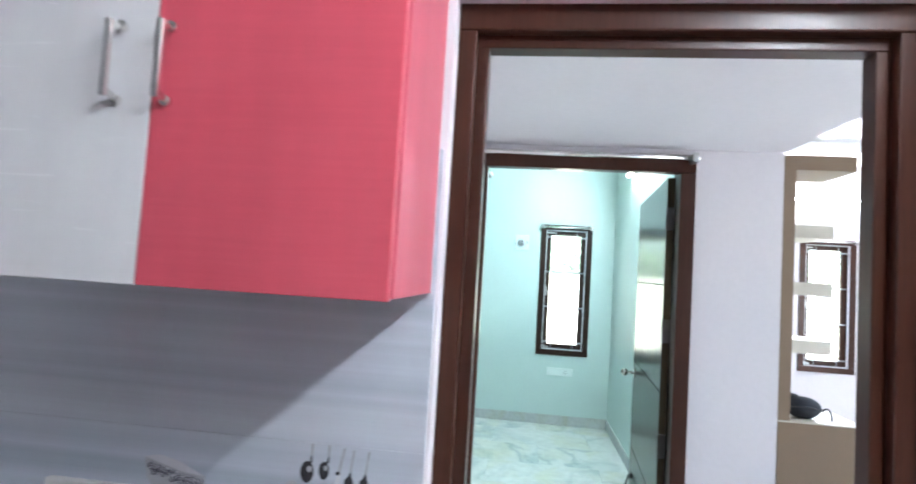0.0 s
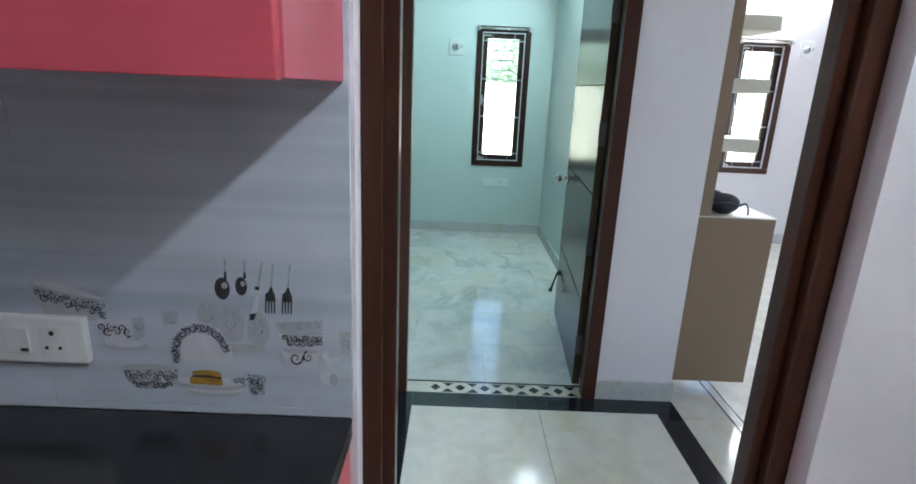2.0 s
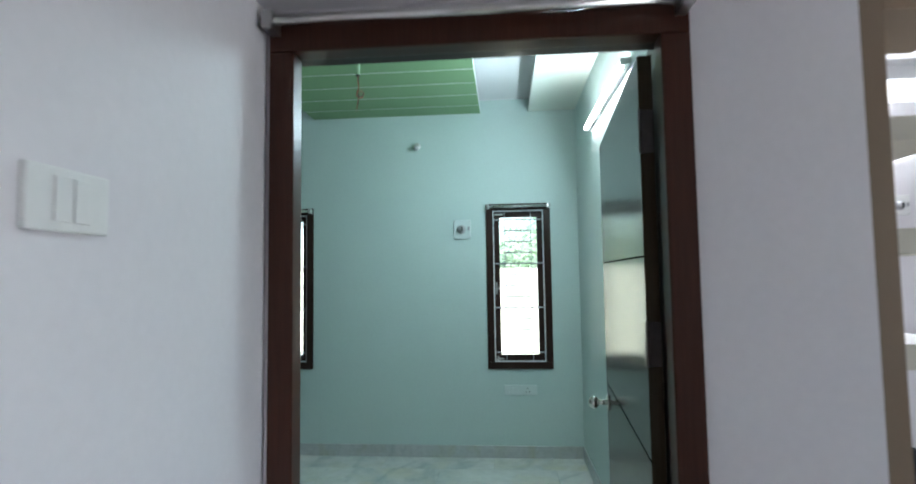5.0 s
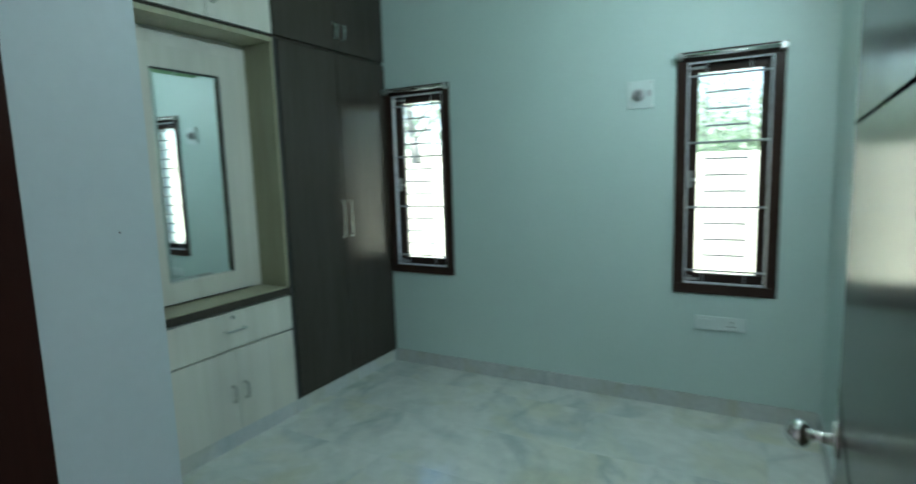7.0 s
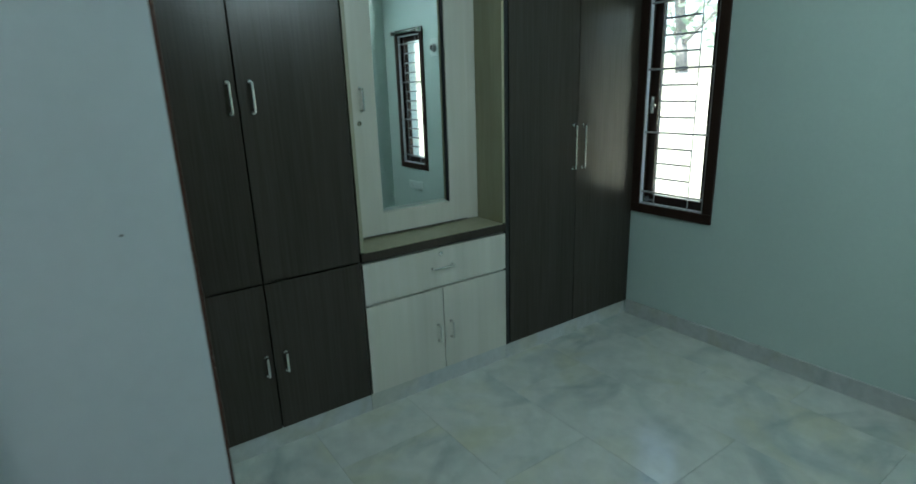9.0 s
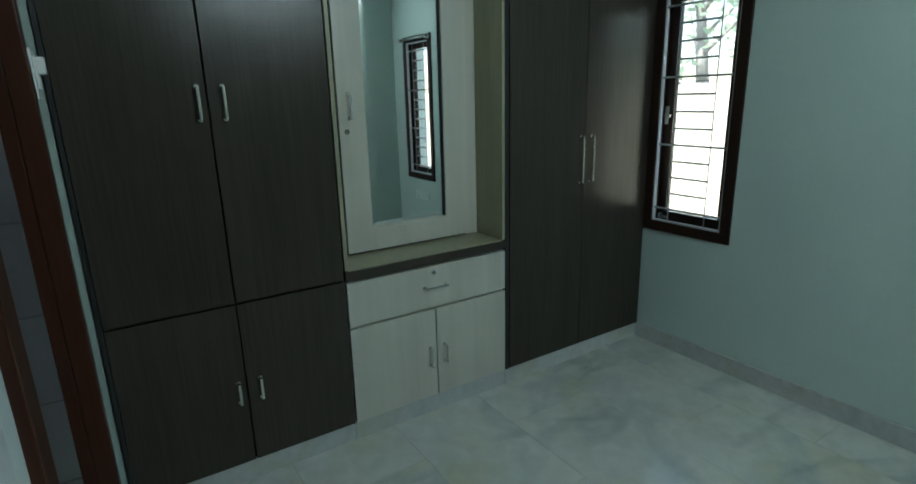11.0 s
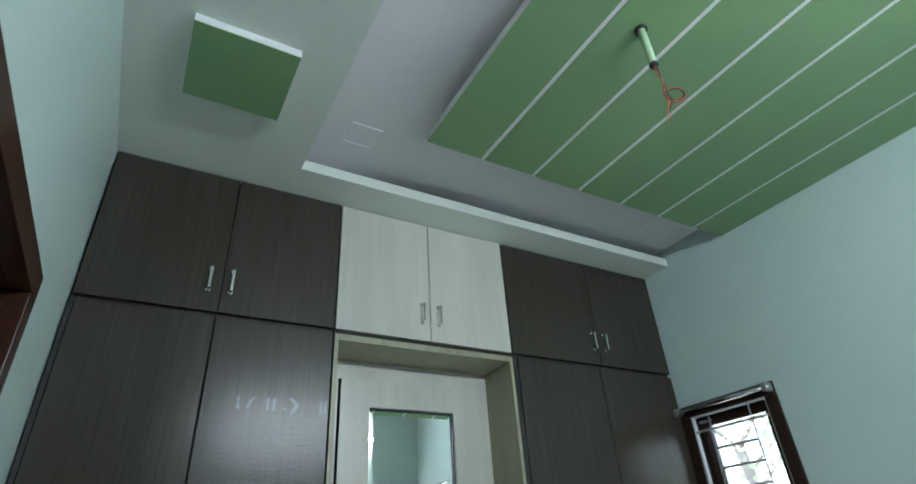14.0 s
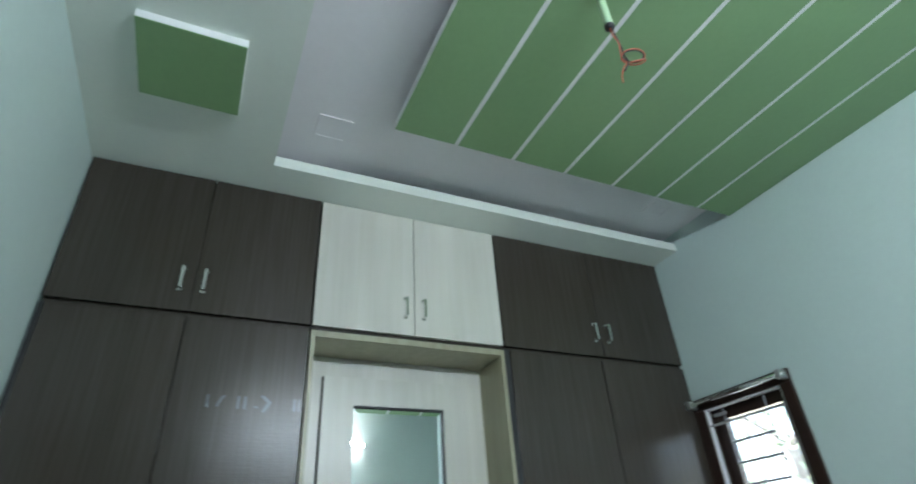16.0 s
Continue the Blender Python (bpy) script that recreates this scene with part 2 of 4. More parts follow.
FABRIC = material("black_padded_cloth", (0.018, 0.022, 0.032), 0.75, var=0.2, bump=0.4, bs=350)
COPPER = material("red_copper_wire", (0.42, 0.10, 0.05), 0.45, 0.0, var=0.2)
PIPE_GREEN = material("pale_green_conduit", (0.36, 0.52, 0.32), 0.4, var=0.05)
BATH_TILE = material("grey_blue_bath_tile", (0.24, 0.26, 0.30), 0.2, var=0.25, s1=3)
BATH_WHITE = material("white_bath_tile", (0.74, 0.74, 0.75), 0.2, var=0.06)
GLASS = clear_glass("window_glass")
MIRROR = mirror_glass("silvered_mirror")
TUBE_GLOW = glow("lit_tube", (0.95, 0.98, 1.0), 12.0)
NEON = glow("red_indicator", (1.0, 0.045, 0.008), 0.6)
TILE = banded_tile("banded_grey_tile")
INK = material("dark_steel_print", (0.05, 0.05, 0.055), 0.25, var=0.4, s1=40, bump=0.0)
SHEEN = material("pale_steel_print", (0.42, 0.43, 0.46), 0.25, var=0.2, s1=60, bump=0.0)
CHINA = material("white_china_print", (0.62, 0.63, 0.66), 0.25, var=0.05, s1=12, bump=0.0)
CHINA_SHADE = material("grey_china_print", (0.47, 0.48, 0.51), 0.25, var=0.08, s1=12, bump=0.0)
SWIRL = print_pattern("dark_swirl_print", (0.16, 0.165, 0.19), (0.56, 0.57, 0.61), 75.0)
OCHRE = material("ochre_print", (0.42, 0.25, 0.04), 0.3, var=0.2, s1=40, bump=0.0)
PLASTER_OUT = material("sunlit_white_plaster", (0.88, 0.87, 0.68), 0.8, var=0.06, bump=0.3)
# ground made pale as a reflector that throws daylight into the windows
BOUNCE_GROUND = material("pale_bounce_ground", (0.55, 0.53, 0.49), 0.9, var=0.12, bump=0.5, bs=40)
BARK = material("grey_bark", (0.40, 0.38, 0.34), 0.9, var=0.3, s1=6, bump=0.8, bs=30, stretch=(4, 4, 1))
LEAF = material("green_leaf", (0.44, 0.54, 0.40), 0.5, var=0.2, s1=4)
leaf_tree = LEAF.node_tree
thin = leaf_tree.nodes.new("ShaderNodeBsdfTranslucent")
thin.inputs["Color"].default_value = (0.50, 0.62, 0.42, 1)
both = leaf_tree.nodes.new("ShaderNodeMixShader")
leaf_tree.links.new(leaf_tree.nodes["Principled BSDF"].outputs[0], both.inputs[1])
leaf_tree.links.new(thin.outputs[0], both.inputs[2])
leaf_tree.links.new(both.outputs[0], leaf_tree.nodes["Material Output"].inputs["Surface"])


# ---- building blocks ----
def root_place(ob):
    v = Vector((0, 0, 0))
    while ob is not None:
        v = v + ob.location
        ob = ob.parent
    return v


def thing(name, place, label, category, group="", kind=""):
    ob = new(name)
    ob.empty_display_size = 0.05
    ob.location = place
    return tagged(ob, label, category, group, kind)


def part(name, bm, mat, parent=None, label="", smooth=False):
    """Links a bmesh, given in the world's metres, as one mesh object under a thing or a part."""
    if parent is not None:
        off = root_place(parent)
        for v in bm.verts:
            v.co -= off
    me = bpy.data.meshes.new(name)
    bmesh.ops.recalc_face_normals(bm, faces=bm.faces)
    bm.to_mesh(me)
    bm.free()
    for mm in (mat if isinstance(mat, (list, tuple)) else [mat]):
        me.materials.append(mm)
    if smooth:
        for poly in me.polygons:
            poly.use_smooth = True
    ob = new(name, me)
    ob.parent = parent
    if label:
        ob["label"] = label
    return ob


def box(bm, x0, x1, y0, y1, z0, z1, bevel=0.0, slot=0):
    vs = [bm.verts.new((x, y, z)) for x in (x0, x1) for y in (y0, y1) for z in (z0, z1)]
    fs = [bm.faces.new([vs[i] for i in q]) for q in ((0, 1, 3, 2), (4, 6, 7, 5), (0, 4, 5, 1), (2, 3, 7, 6), (0, 2, 6, 4), (1, 5, 7, 3))]
    for f in fs:
        f.material_index = slot
    if bevel:
        edges = list({e for f in fs for e in f.edges})
        bmesh.ops.bevel(bm, geom=edges, offset=bevel, segments=2, affect="EDGES", profile=0.6)
    return bm


def boxed(*a, **k):
    return box(bmesh.new(), *a, **k)


def rod(bm, a, b, r, seg=10, r2=None):
    """A round bar from a to b."""
    a, b = Vector(a), Vector(b)
    d = b - a
    m = Matrix.Translation((a + b) / 2) @ d.to_track_quat("Z", "Y").to_matrix().to_4x4()
    bmesh.ops.create_cone(bm, cap_ends=True, segments=seg, radius1=r, radius2=r if r2 is None else r2, depth=d.length, matrix=m)
    return bm


def ball(bm, c, r, sx=1.0, sy=1.0, sz=1.0, seg=14):
    m = Matrix.Translation(c) @ Matrix.Diagonal((sx, sy, sz, 1))
    bmesh.ops.create_uvsphere(bm, u_segments=seg, v_segments=max(6, seg // 2), radius=r, matrix=m)
    return bm


def sheet(bm, pts, y, thick=0.0008):
    """A flat outline of (x, z) points, standing on a wall that faces -y."""
    lo = [bm.verts.new((x, y, z)) for x, z in pts]
    hi = [bm.verts.new((x, y - thick, z)) for x, z in pts]
    bm.faces.new(hi)
    n = len(pts)
    for i in range(n):
        bm.faces.new((lo[i], lo[(i + 1) % n], hi[(i + 1) % n], hi[i]))
    return bm


def oval(cx, cz, rx, rz, a0=0, a1=360, n=20):
    return [(cx + rx * math.cos(radians(a0 + (a1 - a0) * i / n)), cz + rz * math.sin(radians(a0 + (a1 - a0) * i / n))) for i in range(n + (a1 - a0 < 360))]


def bow_handle(parent, c, axis, length, out, name="handle"):
    """Bow handle of flat bar on two feet. axis: along its length, out: away from the door."""
    c, axis, out = Vector(c), Vector(axis), Vector(out)
    bm = bmesh.new()
    a, b = c - axis * length / 2, c + axis * length / 2
    for e, s in ((a, 1), (b, -1)):
        rod(bm, e, e + out * 0.006, 0.0085, 10)
        rod(bm, e, e + out * 0.026 + axis * s * 0.008, 0.0055, 8)
    side = axis.cross(out)
    m = Matrix((axis * (length + 0.004), side * 0.0105, out * 0.0065)).transposed().to_4x4()
    bar = bmesh.ops.create_cube(bm, size=1.0, matrix=Matrix.Translation(c + out * 0.027) @ m)
    edges = list({e for v in bar["verts"] for e in v.link_edges})
    bmesh.ops.bevel(bm, geom=edges, offset=0.0022, segments=2, affect="EDGES", profile=0.6)
    return part(name, bm, CHROME, parent, "polished chrome bow handle")


def cam_lock(parent, c, out):
    bm = rod(bmesh.new(), Vector(c), Vector(c) + Vector(out) * 0.006, 0.011, 14)
    rod(bm, Vector(c) + Vector(out) * 0.006, Vector(c) + Vector(out) * 0.008, 0.006, 10)
    return part("lock", bm, CHROME, parent, "small round chrome cam lock", True)


def wall(name, pieces, mat, label):
    bm = bmesh.new()
    for p in pieces:
        box(bm, *p)
    return tagged(part(name, bm, mat), label, "wall", kind="structure")


# ---- plan ----
KY, KB = 1.530, 1.662          # kitchen wall, front and back
KX = 1.300                     # kitchen's east wall
DY, DB = 3.06, 3.31            # bedroom's door wall
EX0, EX1 = 1.155, 1.36         # wall between bedroom and hall
NY0, NY1 = 6.375, 6.60         # outer wall with the windows
BY0, BY1 = 3.466, 3.53       # bathroom wall
WX = -1.68                     # wardrobe fronts
TOP = 3.02
W1, W2, W3 = (-1.678, -1.13), (0.383, 0.92), (3.0, 3.53)
WZ = (0.728, 2.113)
HZ = (0.76, 2.10)

# walls
wall("wall_kitchen", [(-2.2, 0.045, KY, KB, 0, 2.75), (0.958, KX, KY, KB, 0, 2.75), (0.045, 0.958, KY, KB, 2.118, 2.75)], LILAC, "off-white painted kitchen wall with a doorway")
wall("wall_kitchen_east", [(KX, KX + 0.12, -1.6, KB, 0, 2.75)], LILAC, "off-white painted kitchen side wall")
# out of view; its grey deepens the shade below the wall cabinet
wall("wall_kitchen_west", [(-2.32, -2.2, -1.72, KB, 0, 2.75)], BOUNCE_CUT_GREY, "unseen kitchen wall, grey to cut bounced light")
wall("wall_south", [(-2.32, 4.92, -1.72, -1.6, 0, 2.95)], LILAC, "off-white painted end wall")
wall("wall_passage_west", [(-0.18, -0.06, KB, DY, 0, 2.75)], LILAC, "off-white painted passage wall")
wall("wall_bedroom_door", [(-0.18, -0.047, DY, 3.105, 0, TOP), (-0.18, -0.15, 3.105, DB - 0.12, 0, TOP), (0.973, EX1, DY, DB - 0.12, 0, TOP), (-0.047, 0.973, DY, 3.105, 2.13, TOP), (-0.15, 0.973, 3.105, DB - 0.12, 2.13, TOP)], LILAC, "off-white painted wall round the bedroom door")
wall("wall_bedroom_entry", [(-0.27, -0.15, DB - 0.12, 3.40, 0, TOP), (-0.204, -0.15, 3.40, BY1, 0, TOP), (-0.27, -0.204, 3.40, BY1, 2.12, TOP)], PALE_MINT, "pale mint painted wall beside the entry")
wall("wall_bedroom_lintel", [(-0.15, EX0, DB - 0.12, DB - 0.10, 2.13, TOP)], MINT, "mint green painted wall above the door")
wall("wall_bedroom_corner", [(0.974, EX0, DB - 0.12, DB - 0.10, 0, 2.13)], MINT, "mint green painted wall behind the open door")
wall("wall_bath", [(-2.28, -1.176, BY0, BY1, 0, TOP), (-1.176, -0.27, BY0, BY1, 2.12, TOP)], MINT, "mint green painted wall with the bathroom doorway")
wall("wall_east", [(EX0, EX0 + 0.1, DB - 0.12, NY0, 0, TOP)], MINT, "mint green painted side wall")
wall("wall_hall_west", [(EX0 + 0.1, EX1, DB - 0.12, NY0, 0, TOP)], LILAC, "off-white painted hall wall")
wall("wall_wardrobe", [(-2.40, -2.28, BY0, NY1, 0, TOP)], MINT, "mint green painted wall behind the wardrobes")
z0, z1 = WZ
wall("wall_north", [(-2.28, W1[0], NY0, NY1, 0, TOP), (W1[1], W2[0], NY0, NY1, 0, TOP), (W2[1], EX0 + 0.1, NY0, NY1, 0, TOP)]
     + [(a, b, NY0, NY1, 0, z0) for a, b in (W1, W2)] + [(a, b, NY0, NY1, z1, TOP) for a, b in (W1, W2)], MINT, "mint green painted outer wall with two narrow windows")
wall("wall_hall_north", [(EX0 + 0.1, W3[0], NY0, NY1, 0, TOP), (W3[1], 4.92, NY0, NY1, 0, TOP), (*W3, NY0, NY1, 0, HZ[0]), (*W3, NY0, NY1, HZ[1], TOP)], LILAC, "off-white painted hall wall with a narrow window")
# the opening here is out of view, added to let daylight in
wall("wall_hall_east", [(4.80, 4.92, -1.6, 1.0, 0, TOP), (4.80, 4.92, 3.4, NY0, 0, TOP), (4.80, 4.92, 1.0, 3.4, 0, 0.3), (4.80, 4.92, 1.0, 3.4, 2.3, TOP)], LILAC, "off-white painted hall wall")

# ceilings
def ceiling(name, pieces, mats, label):
    bm = bmesh.new()
    for p in pieces:
        box(bm, *p[:6], slot=p[6] if len(p) > 6 else 0)
    return tagged(part(name, bm, mats), label, "ceiling", kind="structure")


ceiling("ceiling_kitchen", [(-2.32, KX + 0.12, -1.72, KB, 2.75, 2.87)], [WHITE], "plain white kitchen ceiling")
ceiling("ceiling_passage", [(-0.06, EX1, KB, DY, 2.173, 2.30)], [LILAC], "low off-white loft slab over the passage")
ceiling("ceiling_hall", [(1.10, 4.92, -1.72, NY1, 2.96, 3.05), (4.3, 4.8, -1.6, NY0, 2.86, 2.96), (EX1, 4.3, 5.8, NY0, 2.86, 2.96)], [WHITE], "white hall ceiling with a dropped border")
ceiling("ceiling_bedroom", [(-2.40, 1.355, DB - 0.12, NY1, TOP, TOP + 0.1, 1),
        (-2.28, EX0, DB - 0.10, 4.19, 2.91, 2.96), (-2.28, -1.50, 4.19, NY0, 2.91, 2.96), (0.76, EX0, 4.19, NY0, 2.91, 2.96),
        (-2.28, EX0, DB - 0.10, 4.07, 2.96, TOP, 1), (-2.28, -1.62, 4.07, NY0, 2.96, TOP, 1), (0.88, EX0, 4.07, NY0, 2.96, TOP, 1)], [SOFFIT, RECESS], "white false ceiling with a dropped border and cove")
strips = [(-1.126, 0.35, 4.585, NY0 - 0.002, 2.912, 2.945), (-0.95, 0.2, 4.75, NY0 - 0.1, 2.945, TOP)]
for i in range(7):
    a = 4.586 if i == 0 else 4.844 + 0.262 * (i - 1) + 0.0095
    b = min(4.844 + 0.262 * i - 0.0095, NY0 - 0.003)
    strips.append((-1.124, 0.348, a, b, 2.9092, 2.9122, 1))
ceiling("ceiling_panel", strips, [WHITE, GREEN], "hanging green ceiling panel with white grooves")
bm = boxed(-1.226, -0.91, 3.715, 4.03, 2.880, 2.911)
box(bm, -1.225, -0.911, 3.716, 4.029, 2.8775, 2.8802, slot=1)
tagged(part("ceiling_square", bm, [WHITE, GREEN]), "square green panel with white edges on the ceiling", "ceiling panel", kind="structure")
# unseen slab added over the ceilings to shut out sun and sky
wall("roof_slab", [(-2.5, 5.0, -1.8, 6.7, 3.15, 3.3)], ROOFING, "unseen concrete roof slab closing the rooms to the sky")


def downlight(x, y):
    t = thing("ceiling_downlight", (x, y, TOP), "square white unlit ceiling downlight", "ceiling light", "square downlights")
    bm = bmesh.new()
    s, w = 0.065, 0.012
    for a, b, c, d in ((-s, s, -s, -s + w), (-s, s, s - w, s), (-s, -s + w, -s + w, s - w), (s - w, s, -s + w, s - w)):
        box(bm, x + a, x + b, y + c, y + d, TOP - 0.005, TOP + 0.001)
    part("rim", bm, RECESS, t)
    part("diffuser", boxed(x - s + w, x + s - w, y - s + w, y + s - w, TOP - 0.003, TOP + 0.001), RECESS, t)


downlight(-1.32, 4.385)
downlight(-1.31, 6.10)

# ---- floors ----
part_floor = boxed(-2.5, 5.0, -1.8, 6.7, -0.2, -0.012)
floor = tagged(part("floor", part_floor, JOINT), "polished marble floor slabs with thin joints", "floor", kind="structure")


def floor_piece(name, x0, x1, y0, y1, mat, top=0.0):
    return part(name, boxed(x0, x1, y0, y1, -0.012, top), mat, floor)


def slabs(x0, x1, ys, w, mat, gap=0.0012, shift=0.0):
    """Rows of slabs between the joints ys; every other row starts shift further back."""
    for row, (ya, yb) in enumerate(zip(ys, ys[1:])):
        x = x0 - (shift if row % 2 else 0.0)
        while x < x1 - 0.02:
            a, b = max(x, x0), min(x + w, x1)
            if b - a > 0.02:
                floor_piece("floor_slab", a + gap, b - gap, ya + gap, yb - gap, mat)
            x += w


slabs(-2.28, EX0, (3.175, 3.63, 4.125, 4.62, 5.10, 5.60, 6.09, NY0), 0.9, MARBLE_ROOM, 0.0007, 0.42)
slabs(0.05, 1.255, (KB, 2.31, 2.93), 0.62, MARBLE_HALL)
slabs(1.37, 4.80, (-1.6, -0.7, 0.2, 1.1, 2.0, 2.9, 3.8, 4.7, 5.6, NY0), 0.9, MARBLE_HALL)
slabs(-2.2, KX, (-1.6, -1.0, -0.4, 0.2, 0.8, 1.4, KB), 0.6, MARBLE_HALL)
floor_piece("floor_border", -0.06, 0.05, KB, 2.93, BLACK_STONE)
floor_piece("floor_border", 1.255, 1.37, KB, 2.93, BLACK_STONE)
for a, b in ((-0.06, 0.049), (0.05, 0.56), (0.562, 0.72), (0.722, 1.254), (1.2555, 1.37)):
    floor_piece("floor_border", a, b, 2.931, 3.055, BLACK_STONE)
floor_piece("threshold", -0.045, 0.973, 3.056, 3.158, MARBLE_HALL)
floor_piece("threshold", -0.105, -0.046, 3.106, 3.174, MARBLE_HALL)
floor_piece("threshold_line", -0.045, 0.973, 3.158, 3.174, BLACK_STONE)
for x in (1.605, 1.655):
    floor_piece("inlay_line", x, x + 0.009, KB, DY + 0.6, BLACK_STONE, 0.0006)
for i in range(6):
    cx = 0.16 + 0.128 * i
    bm = bmesh.new()
    lo = [bm.verts.new(p) for p in ((cx - 0.028, 3.107, 0.0003), (cx, 3.075, 0.0003), (cx + 0.028, 3.107, 0.0003), (cx, 3.139, 0.0003))]
    bm.faces.new(lo)
    part("diamond_inlay", bm, BLACK_STONE, floor)
    for yy, s in ((3.062, 1), (3.152, -1)):
        bm = bmesh.new()
        tx = cx + 0.064
        bm.faces.new([bm.verts.new(p) for p in ((tx - 0.032, yy, 0.0003), (tx + 0.032, yy, 0.0003), (tx, yy + 0.036 * s, 0.0003))])
        part("triangle_inlay", bm, BLACK_STONE, floor)


def skirting(name, pieces, label):
    bm = bmesh.new()
    for p in pieces:
        box(bm, *p, bevel=0.002)
    return tagged(part(name, bm, MARBLE_SKIRT), label, "skirting", kind="structure")


skirting("baseboard_north", [(WX, EX0 - 0.012, NY0 - 0.012, NY0 + 0.003, 0, 0.098)], "grey-white marble skirting along the outer wall")
skirting("baseboard_east", [(EX0 - 0.012, EX0 + 0.003, 3.25, NY0 - 0.013, 0, 0.098)], "grey-white marble skirting along the side wall")
skirting("baseboard_entry", [(-0.153, -0.138, DB + 0.005, BY1 + 0.012, 0, 0.098), (-0.298, -0.154, BY1 - 0.003, BY1 + 0.012, 0, 0.098)], "grey-white marble skirting at the entry corner")
skirting("baseboard_passage", [(0.975, EX1 + 0.010, DY - 0.012, DY + 0.003, 0, 0.105), (EX1 - 0.003, EX1 + 0.010, DY + 0.004, NY0 - 0.013, 0, 0.105), (EX1, 4.8, NY0 - 0.012, NY0 + 0.003, 0, 0.105)], "cream marble skirting in the hall and passage")

# ---- windows ----
def window(name, x0, x1, z0, z1, label, wood, hand_y=NY0):
    w = thing(name, ((x0 + x1) / 2, hand_y, z0), label, "window", kind="structure")
    f, fy0, fy1, sy = 0.057, hand_y - 0.014, hand_y + 0.11, hand_y + 0.045

    def ring(a, b, c, d, t, ya, yb, bev=0.003):
        bm = bmesh.new()
        for q in ((a, b, ya, yb, c, c + t), (a, b, ya, yb, d - t, d), (a, a + t, ya + 0.0005, yb, c + t, d - t), (b - t, b, ya + 0.0005, yb, c + t, d - t)):
            box(bm, *q, bevel=bev)
        return bm

    part("window_frame", ring(x0 - 0.002, x1 + 0.002, z0 - 0.002, z1 + 0.002, f, fy0, fy1), wood, w)
    sash = part("sash", ring(x0 + f + 0.0008, x1 - f - 0.0008, z0 + f + 0.0008, z1 - f - 0.0008, 0.052, sy, sy + 0.04), wood, w, "dark teak casement sash")
    pane = part("pane", boxed(x0 + f + 0.045, x1 - f - 0.045, sy + 0.017, sy + 0.022, z0 + f + 0.045, z1 - f - 0.045), GLASS, sash, "clear glass pane")
    pane.visible_shadow = False
    part("casement_stay", box(boxed(x0 + f + 0.010, x0 + f + 0.075, sy - 0.013, sy - 0.001, z0 + f + 0.012, z0 + f + 0.026, bevel=0.002), x0 + f + 0.02, x0 + f + 0.034, sy - 0.022, sy - 0.001, z0 + f + 0.008, z0 + f + 0.04), STEEL, sash, "steel casement stay")
    part("casement_stay", boxed(x0 + f + 0.012, x0 + f + 0.085, sy - 0.012, sy - 0.001, z1 - f - 0.034, z1 - f - 0.020, bevel=0.002), STEEL, sash, "steel casement stay")
    part("latch", box(boxed(x0 + f + 0.012, x0 + f + 0.03, sy - 0.015, sy - 0.001, z0 + 0.62, z0 + 0.72, bevel=0.003), x0 + f + 0.016, x0 + f + 0.05, sy - 0.024, sy - 0.013, z0 + 0.66, z0 + 0.675), STEEL, sash, "steel window latch")
    gy = hand_y + 0.006
    part("grille_border", ring(x0 + f, x1 - f, z0 + f, z1 - f, 0.007, gy - 0.012, gy + 0.012, 0), GRILLE_WHITE, w, "white flat-bar grille border")
    va, vb = x0 + 0.155, x1 - 0.161
    for v in (va, vb):
        part("grille_rod", rod(bmesh.new(), (v, gy, z0 + f), (v, gy, z1 - f), 0.0035, 6), GRILLE, w)
    for i in range(13):
        z = z1 - 0.135 - 0.0929 * i * (z1 - z0) / 1.385
        a, b = (x0 + f, x1 - f) if i % 4 == 0 else (va, vb)
        part("grille_rod", rod(bmesh.new(), (a, gy - 0.004, z), (b, gy - 0.004, z), 0.006, 6), GRILLE, w)
    r = thing("curtain_rod", ((x0 + x1) / 2, hand_y - 0.04, z1 - 0.028), "slim chrome curtain rod on end brackets over the window", "curtain rod", "curtain rods")
    part("rod", rod(bmesh.new(), (x0 - 0.005, hand_y - 0.045, z1 - 0.026), (x1 + 0.005, hand_y - 0.045, z1 - 0.026), 0.012, 14), CHROME, r, smooth=True)
    for x in (x0 + 0.014, x1 - 0.014):
        bm = boxed(x - 0.012, x + 0.012, hand_y - 0.064, hand_y - 0.013, z1 - 0.046, z1 - 0.006, bevel=0.004)
        part("bracket", bm, STEEL, r)
    return w


window("window_1", *W1, *WZ, "narrow dark teak window with steel grille beside the wardrobe", DARK_TEAK)
window("window_2", *W2, *WZ, "narrow dark teak window with steel grille", DARK_TEAK)
window("window_3", *W3, *HZ, "narrow dark teak hall window with steel grille", TEAK)


